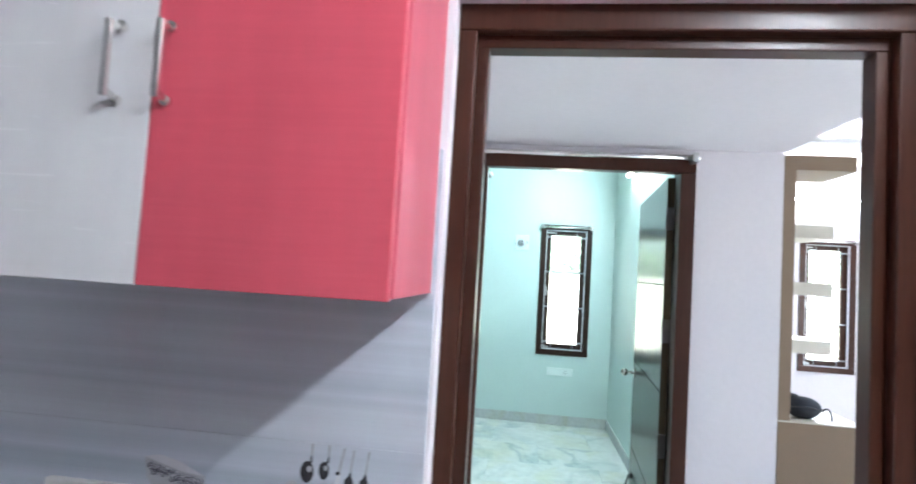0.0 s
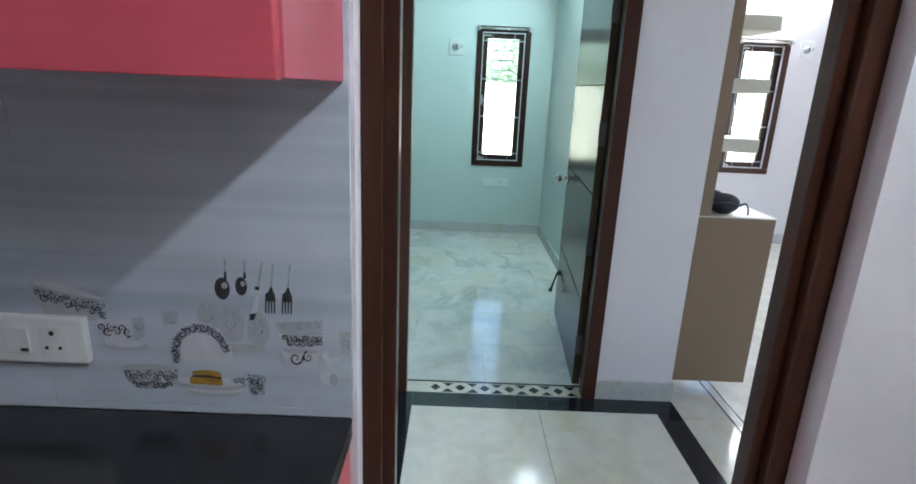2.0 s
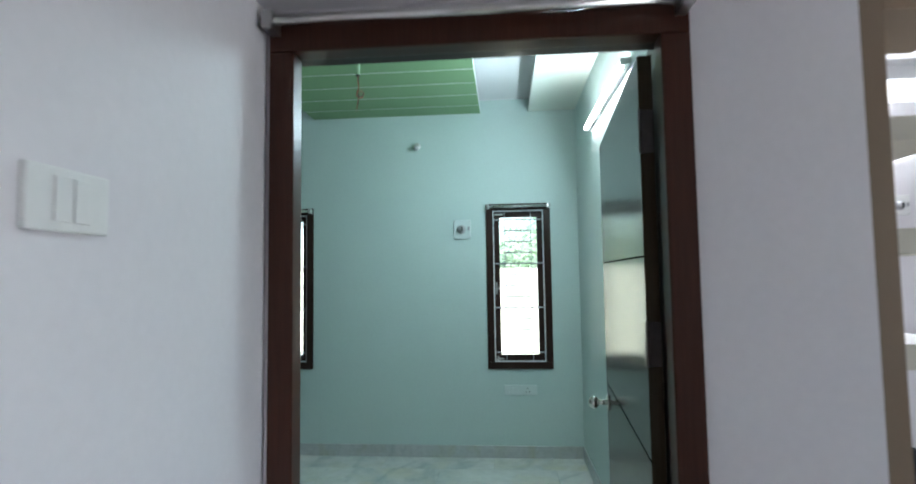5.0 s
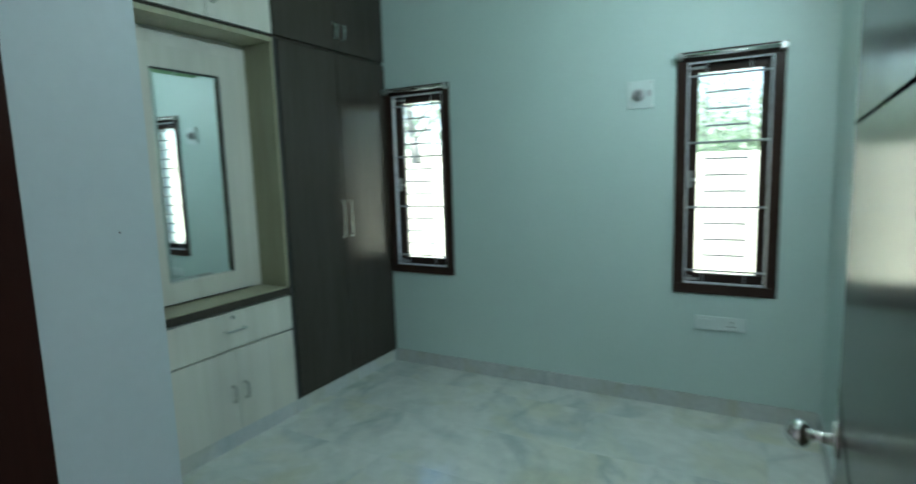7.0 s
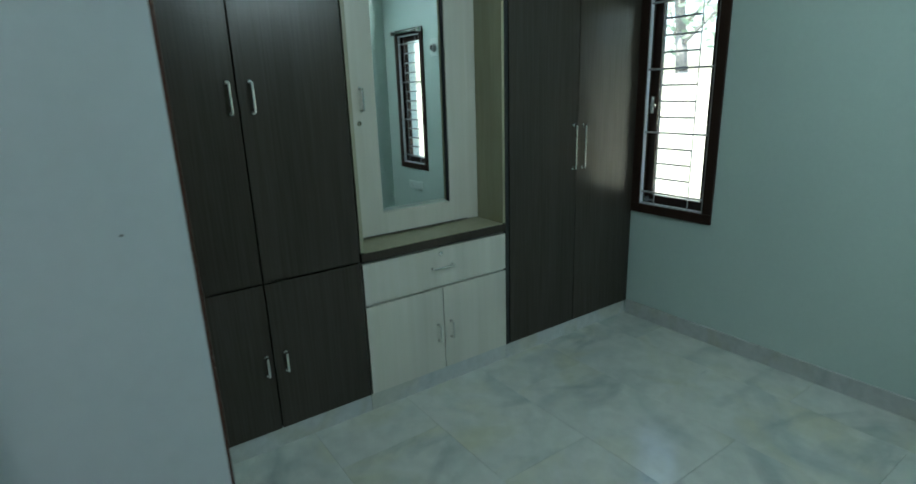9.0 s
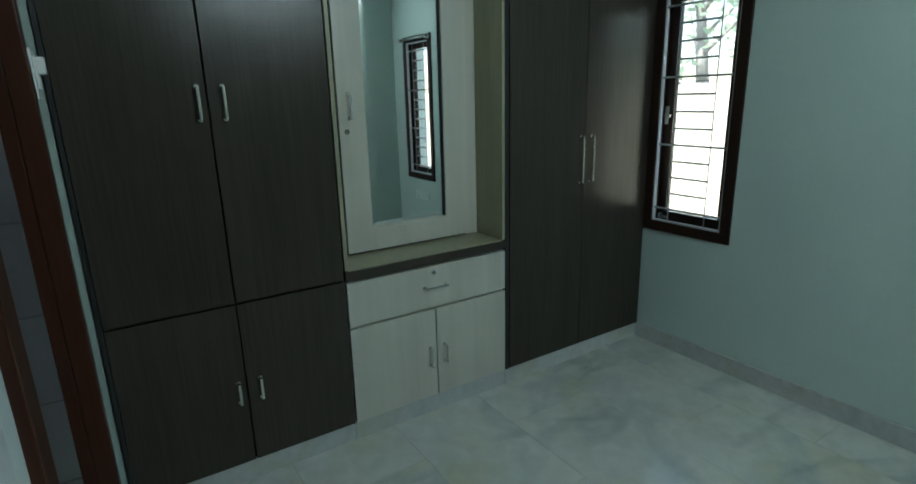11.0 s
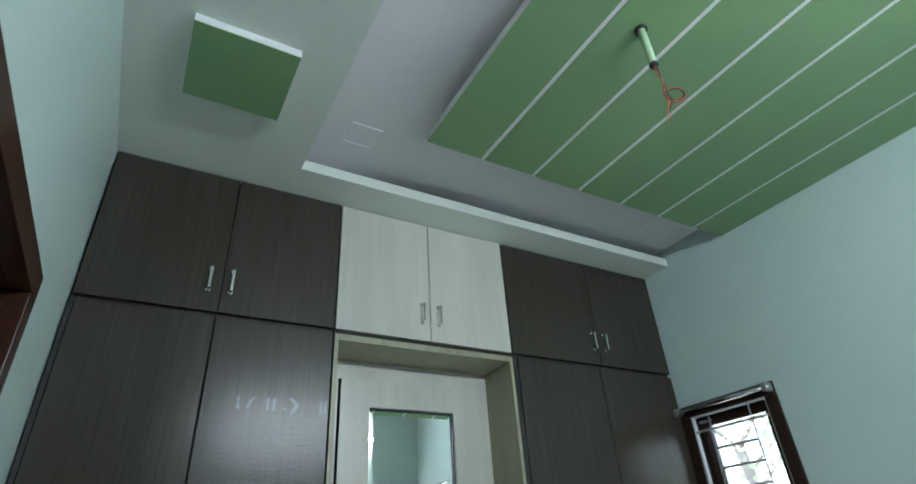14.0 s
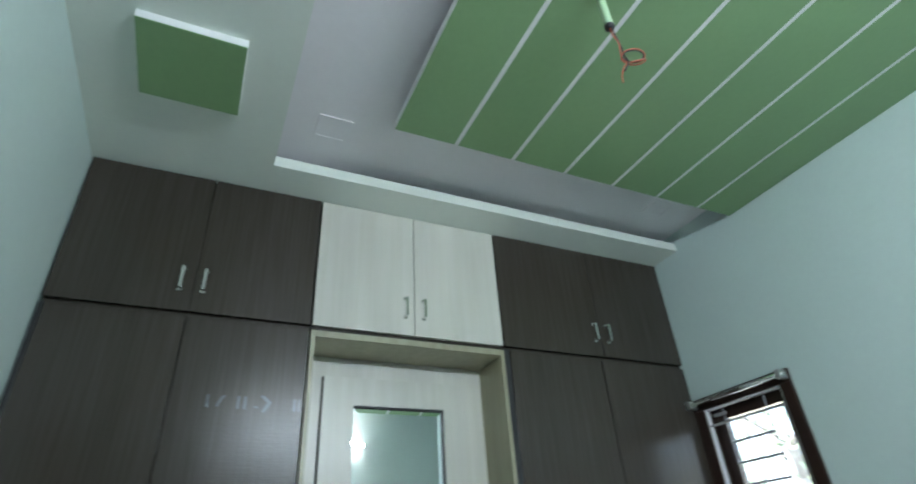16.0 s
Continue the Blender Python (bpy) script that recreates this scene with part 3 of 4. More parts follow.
# ---- doors ----
def door_set(name, xa, xb, inner_a, inner_b, ya, yb, head0, head1, label, rebate=0.014, step=0.42):
    d = thing(name, ((xa + xb) / 2, ya, 0), label, "door", kind="structure")
    ym = ya + (yb - ya) * step
    for a, b, s in ((xa, inner_a, 1), (inner_b, xb, -1)):
        bm = boxed(a, b, ya, ym, 0, head0, bevel=0.004)
        ra, rb = (a, b + rebate) if s == 1 else (a - rebate, b)
        if step < 1:
            box(bm, ra, rb, ym - 0.001, yb, 0, head0 - rebate, bevel=0.003)
        part("jamb", bm, TEAK, d)
    bm = boxed(xa, xb, ya - 0.001, ym, head0 + 0.0005, head1, bevel=0.004)
    if step < 1:
        box(bm, xa, xb, ym - 0.001, yb, head0 - rebate + 0.0005, head1, bevel=0.003)
    part("head", bm, TEAK, d)
    return d


door_set("door_1", 0.0453, 0.9577, 0.084, 0.914, 1.585, 1.661, 2.060, 2.1175, "dark varnished teak kitchen door frame", 0.027, 0.4)
bed_door = door_set("door_2", -0.047, 0.975, 0.015, 0.907, 3.045, 3.105, 2.062, 2.131, "open dark wood bedroom door in a teak frame", 0.0, 1.0)
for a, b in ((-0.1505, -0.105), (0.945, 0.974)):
    part("lining", boxed(a, b, 3.1055, 3.312, 0, 2.128, bevel=0.003), LINING, bed_door, "teak side lining, darker than the jambs")
part("lining", boxed(-0.105, 0.945, 3.1055, 3.2, 2.085, 2.128, bevel=0.003), LINING, bed_door, "teak head lining, darker than the jambs")
door_set("door_3", -1.178, -0.202, -1.112, -0.268, 3.468, 3.542, 2.056, 2.122, "dark teak bathroom door frame standing open", 0.003)

LEAF_WOOD = laminate("dark_glossy_door_veneer", (0.056, 0.041, 0.026), (0.070, 0.052, 0.034), 0.2, (26, 26, 1.4), 0.002, 0.0, 0.14, 0.01)
hinge = Matrix.Translation((0.884, 3.205, 0)) @ pose(0, 0, 0, 0, 0, -4.3)


def leaf_part(name, bm, mat, parent, label="", smooth=False):
    bm.transform(hinge)
    return part(name, bm, mat, parent, label, smooth)


leaf = leaf_part("leaf", boxed(0, 0.036, -0.035, 0.965, 0.012, 2.06, bevel=0.002), LEAF_WOOD, bed_door, "dark glossy veneered door leaf with thin grooves")


def groove(a, b, w=0.0045):
    """A groove across the leaf between (y, z) points a and b, its shade drawn as a black strip."""
    (ya, za), (yb, zb) = a, b
    n = Vector((0, -(zb - za), yb - ya)).normalized() * w / 2
    bm = bmesh.new()
    p, q = Vector((0, ya, za)), Vector((0, yb, zb))
    lo = [bm.verts.new(v + Vector((-0.0008, 0, 0))) for v in (p - n, q - n, q + n, p + n)]
    hi = [bm.verts.new(v + Vector((0.002, 0, 0))) for v in (p - n, q - n, q + n, p + n)]
    bm.faces.new(lo)
    for i in range(4):
        bm.faces.new((lo[i], lo[(i + 1) % 4], hi[(i + 1) % 4], hi[i]))
    leaf_part("groove", bm, GAP, leaf)


for z in (1.540, 1.032, 0.49):
    groove((-0.035, z), (0.965, z + 0.008))
bm = rod(bmesh.new(), (0.001, 0.90, 0.966), (-0.008, 0.90, 0.966), 0.032, 20)
rod(bm, (-0.006, 0.90, 0.966), (-0.045, 0.90, 0.966), 0.011, 14)
ball(bm, (-0.062, 0.90, 0.966), 0.027, 0.85, 1, 1, 18)
rod(bm, (0.035, 0.90, 0.966), (0.044, 0.90, 0.966), 0.032, 20)
rod(bm, (0.044, 0.90, 0.966), (0.08, 0.90, 0.966), 0.011, 14)
ball(bm, (0.095, 0.90, 0.966), 0.027, 0.85, 1, 1, 18)
leaf_part("knob", bm, CHROME, leaf, "round chrome door knob", True)
for z in (0.24, 0.78, 1.32, 1.86):
    bm = boxed(0.004, 0.034, -0.038, -0.034, z - 0.055, z + 0.055, bevel=0.001)
    rod(bm, (0.001, -0.039, z - 0.057), (0.001, -0.039, z + 0.057), 0.005, 10)
    leaf_part("hinge", bm, HINGE_STEEL, leaf, "dull steel butt hinge")
bm = boxed(-0.012, 0.001, 0.855, 0.90, 0.315, 0.345, bevel=0.003)
rod(bm, (-0.012, 0.877, 0.33), (-0.05, 0.85, 0.215), 0.006, 8)
rod(bm, (-0.05, 0.85, 0.225), (-0.054, 0.847, 0.20), 0.012, 10)
leaf_part("door_stop", bm, PLASTIC_DARK, leaf, "black foot-operated door stop")

r = thing("curtain_rod", (0.464, DY - 0.04, 2.12), "slim chrome curtain rod on end brackets above the bedroom door", "curtain rod", "curtain rods")
part("rod", rod(bmesh.new(), (-0.05, 3.005, 2.124), (0.975, 3.005, 2.124), 0.013, 14), CHROME, r, smooth=True)
for x in (-0.03, 0.955):
    part("bracket", boxed(x - 0.013, x + 0.013, 2.987, 3.046, 2.102, 2.146, bevel=0.004), STEEL, r)


# ---- wardrobes ----
OUT, UP, ALONG = (1, 0, 0), (0, 0, 1), (0, 1, 0)


def front(parent, y0, y1, z0, z1, mat, name="door", g=0.002, label=""):
    return part(name, boxed(WX - 0.019, WX, y0 + g, y1 - g, z0 + g, z1 - g, bevel=0.0015), mat, parent, label)


def carcass(t, y0, y1, z0, z1, mat=WENGE, depth=2.275):
    return part("body", boxed(-depth, WX - 0.0215, y0, y1, z0, z1), mat, t)


def plinth(y0, y1):
    return tagged(part("baseboard_wardrobe", boxed(-2.27, WX - 0.012, y0, y1, 0, 0.089, bevel=0.001), MARBLE_SKIRT), "white marble plinth under the wardrobe", "plinth", kind="structure")


t = thing("wardrobe", (-1.95, 3.99, 0.09), "tall dark wenge laminate wardrobe with four doors, closed", "wardrobe", "fitted wardrobes")
carcass(t, 3.535, 4.426, 0.09, 2.292)
part("filler", boxed(WX - 0.021, WX - 0.006, 3.535, 3.549, 0.09, 2.292), PLASTIC_DARK, t)
for y0, y1, hy in ((3.550, 3.981, 3.951), (3.983, 4.424, 4.034)):
    d = front(t, y0, y1, 0.092, 0.778, WENGE)
    bow_handle(d, (WX, hy, 0.414), UP, 0.085, OUT)
    d = front(t, y0, y1, 0.784, 2.288, WENGE)
    upper = d
    bow_handle(d, (WX, hy, 1.528), UP, 0.111, OUT)
plinth(3.535, 4.426)


def film_mark(pts):
    """A flat mark of smooth clear film on the wardrobe door, from (y, z) points."""
    bm = bmesh.new()
    lo = [bm.verts.new((WX - 0.0003, y, z)) for y, z in pts]
    hi = [bm.verts.new((WX + 0.0005, y, z)) for y, z in pts]
    bm.faces.new(hi)
    for i in range(len(pts)):
        bm.faces.new((lo[i], lo[(i + 1) % len(pts)], hi[(i + 1) % len(pts)], hi[i]))
    part("film_mark", bm, FILM, upper, "small shiny clear film mark")


film_mark([(4.128, 1.972), (4.140, 2.000), (4.150, 2.012), (4.158, 2.010), (4.148, 1.994), (4.138, 1.970)])
for y in (4.096, 4.196, 4.218, 4.387, 4.404):
    film_mark([(y, 1.968), (y + 0.010, 1.966), (y + 0.010, 2.012), (y, 2.010)])
film_mark([(4.272, 2.016), (4.284, 2.018), (4.314, 1.994), (4.292, 1.958), (4.280, 1.960), (4.297, 1.992)])
film_mark([(4.255, 1.972), (4.270, 1.971), (4.270, 1.978), (4.255, 1.979)])

t = thing("dresser", (-1.95, 4.86, 0.09), "pale laminate dressing unit with mirror, drawer and cupboard, closed", "dresser")
carcass(t, 4.430, 5.291, 0.09, 0.770, PALE)
for y0, y1, hy in ((4.430, 4.867, 4.828), (4.869, 5.291, 4.909)):
    d = front(t, y0, y1, 0.092, 0.552, PALE)
    bow_handle(d, (WX, hy, 0.309), UP, 0.090, OUT)
d = front(t, 4.430, 5.291, 0.560, 0.766, PALE, "drawer")
bow_handle(d, (WX, 4.868, 0.666), ALONG, 0.120, OUT)
cam_lock(d, (WX, 4.861, 0.736), OUT)
bm = boxed(-2.27, WX + 0.001, 4.430, 5.291, 0.774, 0.816, bevel=0.002)
part("counter_edge", bm, WENGE, t, "dark wenge edge")
part("counter", boxed(-2.27, WX - 0.004, 4.448, 5.274, 0.8165, 0.8225, bevel=0.001), OLIVE, t, "beige counter top")
part("side_panel", boxed(-2.27, WX - 0.002, 4.430, 4.447, 0.823, 2.288), OLIVE, t, "beige niche side")
part("side_panel", boxed(-2.27, WX - 0.002, 5.275, 5.291, 0.823, 2.288), OLIVE, t, "beige niche side")
part("top_panel", boxed(-2.27, WX - 0.002, 4.4475, 5.2745, 2.262, 2.288), OLIVE, t, "beige niche top")
part("back_panel", boxed(-2.27, -1.906, 4.4475, 5.2745, 0.823, 2.2615), PALE, t, "pale laminate back panel")
mx = -1.884
bm = bmesh.new()
loops = [[bm.verts.new((x, y, z)) for y, z in ((ya, za), (yb, za), (yb, zb), (ya, zb))] for x in (mx, -1.9055) for ya, yb, za, zb in ((4.533, 5.190, 0.834, 2.174), (4.655, 5.070, 0.936, 2.060))]
fo, fi, bo, bi = loops
for k in range(4):
    n = (k + 1) % 4
    for p, q in ((fo, fi), (bi, bo), (bo, fo), (fi, bi)):
        bm.faces.new((p[k], p[n], q[n], q[k]))
md = part("mirror_door", bm, PALE, t, "pale laminate door framing a mirror")
bm = bmesh.new()
rim = [[bm.verts.new((x, y, z)) for y, z in ((4.6555 + k, 0.9365 + k), (5.0695 - k, 0.9365 + k), (5.0695 - k, 2.0595 - k), (4.6555 + k, 2.0595 - k))] for x, k in ((mx - 0.016, 0.0), (mx - 0.0125, 0.028))]
bm.faces.new(rim[1])
for i in range(4):
    bm.faces.new((rim[0][i], rim[0][(i + 1) % 4], rim[1][(i + 1) % 4], rim[1][i]))
bm.faces.new(rim[0])
part("mirror", bm, MIRROR, md, "tall rectangular mirror")
bm = bmesh.new()
for q in ((4.655, 5.070, 0.936, 0.944), (4.655, 4.663, 0.944, 2.060)):
    box(bm, mx - 0.013, mx - 0.003, q[0], q[1], q[2], q[3])
part("bead", bm, PALE, md)
# dark strips put in for the shade along the mirror's top and right
bm = bmesh.new()
for q in ((4.664, 5.069, 2.053, 2.059), (5.063, 5.069, 0.945, 2.0525)):
    box(bm, mx - 0.013, mx - 0.006, q[0], q[1], q[2], q[3])
part("mirror_edge", bm, PLASTIC_DARK, md, "dark strip for the shade along the mirror's edge")
# black strips stand in for the gap's shade beside and below the door
bm = bmesh.new()
for q in ((4.5285, 4.5325, 0.828, 2.174), (4.5285, 5.190, 0.828, 0.8335)):
    box(bm, -1.9055, mx - 0.008, q[0], q[1], q[2], q[3])
part("door_gap", bm, GAP, t, "black strip for the shade in the gap round the mirror door")
bow_handle(md, (mx, 4.583, 1.499), UP, 0.100, OUT)
cam_lock(md, (mx, 4.566, 1.391), OUT)
plinth(4.428, 5.293)

t = thing("wardrobe", (-1.95, 5.83, 0.09), "tall dark wenge laminate wardrobe with two doors beside the window, closed", "wardrobe", "fitted wardrobes")
carcass(t, 5.296, 6.372, 0.09, 2.292)
part("filler", boxed(WX - 0.021, WX - 0.004, 5.296, 5.318, 0.09, 2.292), PLASTIC_DARK, t)
for y0, y1, hy in ((5.320, 5.836, 5.803), (5.838, 6.370, 5.881)):
    d = front(t, y0, y1, 0.092, 2.288, WENGE)
    bow_handle(d, (WX, hy, 1.187), UP, 0.245, OUT)
plinth(5.295, 6.373)

for label, y0, y1, ys, ha, hb, mat in (("dark wenge loft cupboard with two doors above the wardrobe", 3.537, 4.426, 3.985, 3.939, 4.017, WENGE),
                                       ("pale laminate loft cupboard with two doors above the dresser", 4.430, 5.292, 4.863, 4.820, 4.904, PALE),
                                       ("dark wenge loft cupboard with two doors near the window", 5.296, 6.372, 5.864, 5.824, 5.905, WENGE)):
    t = thing("loft_cupboard", (-1.95, ys, 2.3), label, "cupboard", "loft cupboards")
    carcass(t, y0, y1, 2.294, 2.908, WENGE)
    for a, b, hy in ((y0, ys, ha), (ys, y1, hb)):
        d = front(t, a, b, 2.306, 2.9085, mat)
        bow_handle(d, (WX, hy, 2.431), UP, 0.085, OUT)


# ---- wall fittings ----
def plate(name, place, facing, w, h, label, category, mat=PLASTIC):
    """A thing on a wall: returns it with a function that turns (across, up, out) into the world's metres."""
    t = thing(name, place, label, category)
    o = Vector(facing)
    across = Vector((0, 0, 1)).cross(o)

    def slab(nm, a0, a1, b0, b1, d0, d1, m, bev=0.0015, lab=""):
        bm = bmesh.new()
        p, q = Vector(place) + across * a0 + o * d0, Vector(place) + across * a1 + o * d1
        box(bm, min(p.x, q.x), max(p.x, q.x), min(p.y, q.y), max(p.y, q.y), place[2] + b0, place[2] + b1, bevel=bev)
        return part(nm, bm, m, t, lab)

    slab("plate", -w / 2, w / 2, -h / 2, h / 2, 0.0, 0.012, mat, 0.004)
    return t, slab


N, W_, E_ = (0, -1, 0), (-1, 0, 0), (1, 0, 0)
# switchboard below the window
t, s = plate("switchboard", (0.644, NY0, 0.553), N, 0.27, 0.082, "long mint-tinted white switch and socket plate below the window", "switchboard", PLATE_MINT)
for i, a in enumerate((-0.105, -0.07, -0.035)):
    s("switch", a - 0.013, a + 0.013, -0.024, 0.024, 0.012, 0.016, PLATE_MINT)
s("socket", 0.025, 0.095, -0.03, 0.03, 0.012, 0.0145, PLATE_MINT)
for a, b in ((0.06, 0.014), (0.045, -0.012), (0.075, -0.012)):
    s("pin_hole", a - 0.004, a + 0.004, b - 0.004, b + 0.004, 0.0145, 0.0152, PLASTIC_DARK, 0)


def big_socket(x, z, label, mat):
    t, s = plate("power_socket", (x, NY0, z), N, 0.148, 0.162, label, "socket", mat)
    c = Vector((x - 0.006, NY0 - 0.012, z - 0.002))
    bm = rod(bmesh.new(), c, c + Vector((0, -0.012, 0)), 0.037, 24)
    rod(bm, c + Vector((0, -0.012, 0)), c + Vector((0, -0.028, 0)), 0.030, 24, 0.027)
    part("socket_cap", bm, PLASTIC_GREY, t, "round grey socket cap", True)
    s("lever", -0.005, 0.005, -0.022, 0.018, 0.04, 0.048, PLASTIC_DARK)
    s("switch", 0.045, 0.064, -0.012, 0.022, 0.012, 0.02, PLASTIC_GREY)
    for a in (-0.062, 0.062):
        for b in (-0.068, 0.068):
            s("screw", a - 0.004, a + 0.004, b - 0.004, b + 0.004, 0.012, 0.0135, STEEL, 0)


big_socket(0.178, 1.904, "square mint-tinted air-conditioner power socket with round cap", PLATE_MINT)
big_socket(3.70, 2.02, "square white power socket beside the hall window", PLASTIC)

t, s = plate("switch_plate", (-0.06, 2.44, 1.603), E_, 0.14, 0.085, "small white switch plate on the passage wall", "switch")
s("switch", -0.03, -0.003, -0.03, 0.03, 0.012, 0.016, PLASTIC)
s("switch", 0.003, 0.03, -0.03, 0.03, 0.012, 0.016, PLASTIC)
t, s = plate("switch_plate", (-1.31, BY1, 1.605), (0, 1, 0), 0.12, 0.12, "white switch plate with a plug beside the bathroom door", "switch")
s("switch", -0.045, -0.012, -0.035, 0.035, 0.012, 0.017, PLASTIC)
s("switch", 0.012, 0.045, -0.035, -0.005, 0.012, 0.017, PLASTIC)
s("plug", 0.006, 0.046, 0.002, 0.044, 0.012, 0.032, PLASTIC, 0.004)


t = thing("nail", (-0.15, 3.465, 1.399), "small dark nail in the pale mint wall", "nail")
part("shank", rod(bmesh.new(), (-0.151, 3.465, 1.399), (-0.148, 3.465, 1.399), 0.0012, 8), HINGE_STEEL, t)
part("head", rod(bmesh.new(), (-0.148, 3.465, 1.399), (-0.1472, 3.465, 1.399), 0.0016, 10), HINGE_STEEL, t)


def bulb_holder(place, out, label):
    t = thing("bulb_holder", place, label, "bulb holder")
    p, o = Vector(place), Vector(out).normalized()
    part("base", rod(bmesh.new(), p, p + o * 0.012, 0.032, 20), PLASTIC, t, smooth=True)
    d = (o + Vector((0, 0, -0.55))).normalized()
    q = p + o * 0.012
    part("neck", rod(bmesh.new(), q - d * 0.004, q + d * 0.045, 0.02, 16, 0.018), PLASTIC, t, smooth=True)
    part("sleeve", rod(bmesh.new(), q + d * 0.045, q + d * 0.07, 0.018, 16), PLASTIC_GREY, t, "metal bulb sleeve", True)


bulb_holder((-0.206, NY0, 2.635), (0, -1, 0), "empty white angled bulb holder high on the wall")
bulb_holder((-0.06, 2.53, 2.115), (1, 0, 0), "empty white angled bulb holder on the passage wall")


def tube_fitting(c, along, out, label):
    c, along, out = Vector(c), Vector(along), Vector(out)
    t = thing("tube_light", c, label, "tube light", "tube lights")
    a, b = c - along * 0.6, c + along * 0.6

    def bar(p, q, d0, d1, h):
        lo, hi = p + out * d0, q + out * d1
        return boxed(min(lo.x, hi.x), max(lo.x, hi.x), min(lo.y, hi.y), max(lo.y, hi.y), c.z - h, c.z + h, bevel=0.003)

    part("batten", bar(a, b, 0.0, 0.026, 0.016), PLASTIC, t)
    for e, s in ((a, 1), (b, -1)):
        part("end_cap", bar(e, e + along * s * 0.03, 0.026, 0.052, 0.016), PLASTIC, t)
    part("tube", rod(bmesh.new(), a + along * 0.03 + out * 0.04, b - along * 0.03 + out * 0.04, 0.0125, 14), TUBE_GLOW, t, "lit fluorescent tube", True)


tube_fitting((EX0, 4.96, 2.52), (0, 1, 0), (-1, 0, 0), "lit white fluorescent tube fitting on the mint wall")
tube_fitting((KX, 0.42, 2.58), (0, 1, 0), (-1, 0, 0), "lit white fluorescent tube fitting on the kitchen wall")
tube_fitting((3.2, NY0, 2.5), (1, 0, 0), (0, -1, 0), "lit white fluorescent tube fitting on the hall wall")

# fan conduit with loose wires
t = thing("fan_conduit", (-0.345, 4.965, 2.906), "pale green ceiling conduit with loose fan wires hanging out", "conduit")
part("pipe", rod(bmesh.new(), (-0.345, 4.965, 2.908), (-0.345, 4.968, 2.742), 0.0125, 14), PIPE_GREEN, t, smooth=True)
part("collar", rod(bmesh.new(), (-0.345, 4.965, 2.9088), (-0.345, 4.965, 2.900), 0.021, 16), PLASTIC_DARK, t, "dark cut hole round the conduit", True)
part("end_ring", rod(bmesh.new(), (-0.345, 4.968, 2.748), (-0.345, 4.968, 2.739), 0.0145, 14), PLASTIC_DARK, t, "dark conduit end", True)


def cable(name, pts, r, mat, parent, label=""):
    """A bent round cable through pts."""
    bm = bmesh.new()
    ps = [Vector(p) for p in pts]
    fine = []
    for i in range(len(ps) - 1):
        p0, p1, p2, p3 = ps[max(i - 1, 0)], ps[i], ps[i + 1], ps[min(i + 2, len(ps) - 1)]
        for k in range(5):
            u = k / 5
            fine.append(0.5 * ((2 * p1) + (p2 - p0) * u + (2 * p0 - 5 * p1 + 4 * p2 - p3) * u * u + (3 * p1 - p0 - 3 * p2 + p3) * u ** 3))
    fine.append(ps[-1])
    for a, b in zip(fine, fine[1:]):
        if (b - a).length > 1e-4:
            rod(bm, a, b, r, 6)
    return part(name, bm, mat, parent, label, True)




def wire_coil(turns, phase, rad):
    """Points of a small slack coil below the conduit."""
    pts = []
    for i in range(int(turns * 8) + 1):
        a = phase + i * math.pi / 4
        pts.append(Vector((-0.348, 5.028, 2.655)) + Vector((0.25, 0.97, 0.0)) * rad * math.cos(a) + Vector((0.55, 0, 0.52)) * rad * 0.75 * math.sin(a) - Vector((0, 0, 0.0012 * i)))
    return pts


cable("wire", [(-0.345, 4.968, 2.744), (-0.349, 4.975, 2.715), (-0.347, 4.986, 2.685)] + wire_coil(1.6, math.pi, 0.036) + [(-0.352, 5.0, 2.61), (-0.35, 4.965, 2.55), (-0.352, 4.962, 2.52)], 0.0024, COPPER, t, "red copper wire")
cable("wire", [(-0.342, 4.970, 2.744), (-0.345, 4.982, 2.70)] + wire_coil(1.1, math.pi * 0.9, 0.032) + [(-0.35, 5.005, 2.615), (-0.347, 4.975, 2.565)], 0.0026, PLASTIC_DARK, t, "dark wire")

# ---- kitchen ----
splash = thing("wall_tiles", (-1.0, KY, 0.87), "pale grey banded wall tiles printed with crockery", "tiles", kind="structure")
ty = KY - 0.011
cols = [(-2.2, -1.7306), (-1.73, -1.1306), (-1.13, -0.5306), (-0.53, 0.038)]
rows = [(0.8705, 0.8874), (0.888, 1.1849), (1.1855, 1.4849), (1.4855, 1.784)]
for a, b in cols:
    for c, d in rows:
        part("tile", boxed(a, b, ty, KY - 0.0005, c, d, bevel=0.0004), TILE, splash)
part("grout", boxed(-2.2, 0.037, KY - 0.008, KY - 0.0004, 0.8702, 1.785), PLASTIC, splash, "white tile grout")


def px(u):
    return -0.193 + (u - 382) * 0.00105


def pz(v):
    return 1.133 - (v - 490) * 0.00118


def printed(name, pts, mat, lift=0):
    return part(name, sheet(bmesh.new(), [(px(u), pz(v)) for u, v in pts], ty - 0.0002 - 0.0009 * lift), mat, splash)


def ring_px(cx, cy, rx, ry, a0=0, a1=360, n=20):
    return [(cx + rx * math.cos(radians(a0 + (a1 - a0) * i / n)), cy - ry * math.sin(radians(a0 + (a1 - a0) * i / n))) for i in range(n + (1 if a1 - a0 < 360 else 0))]


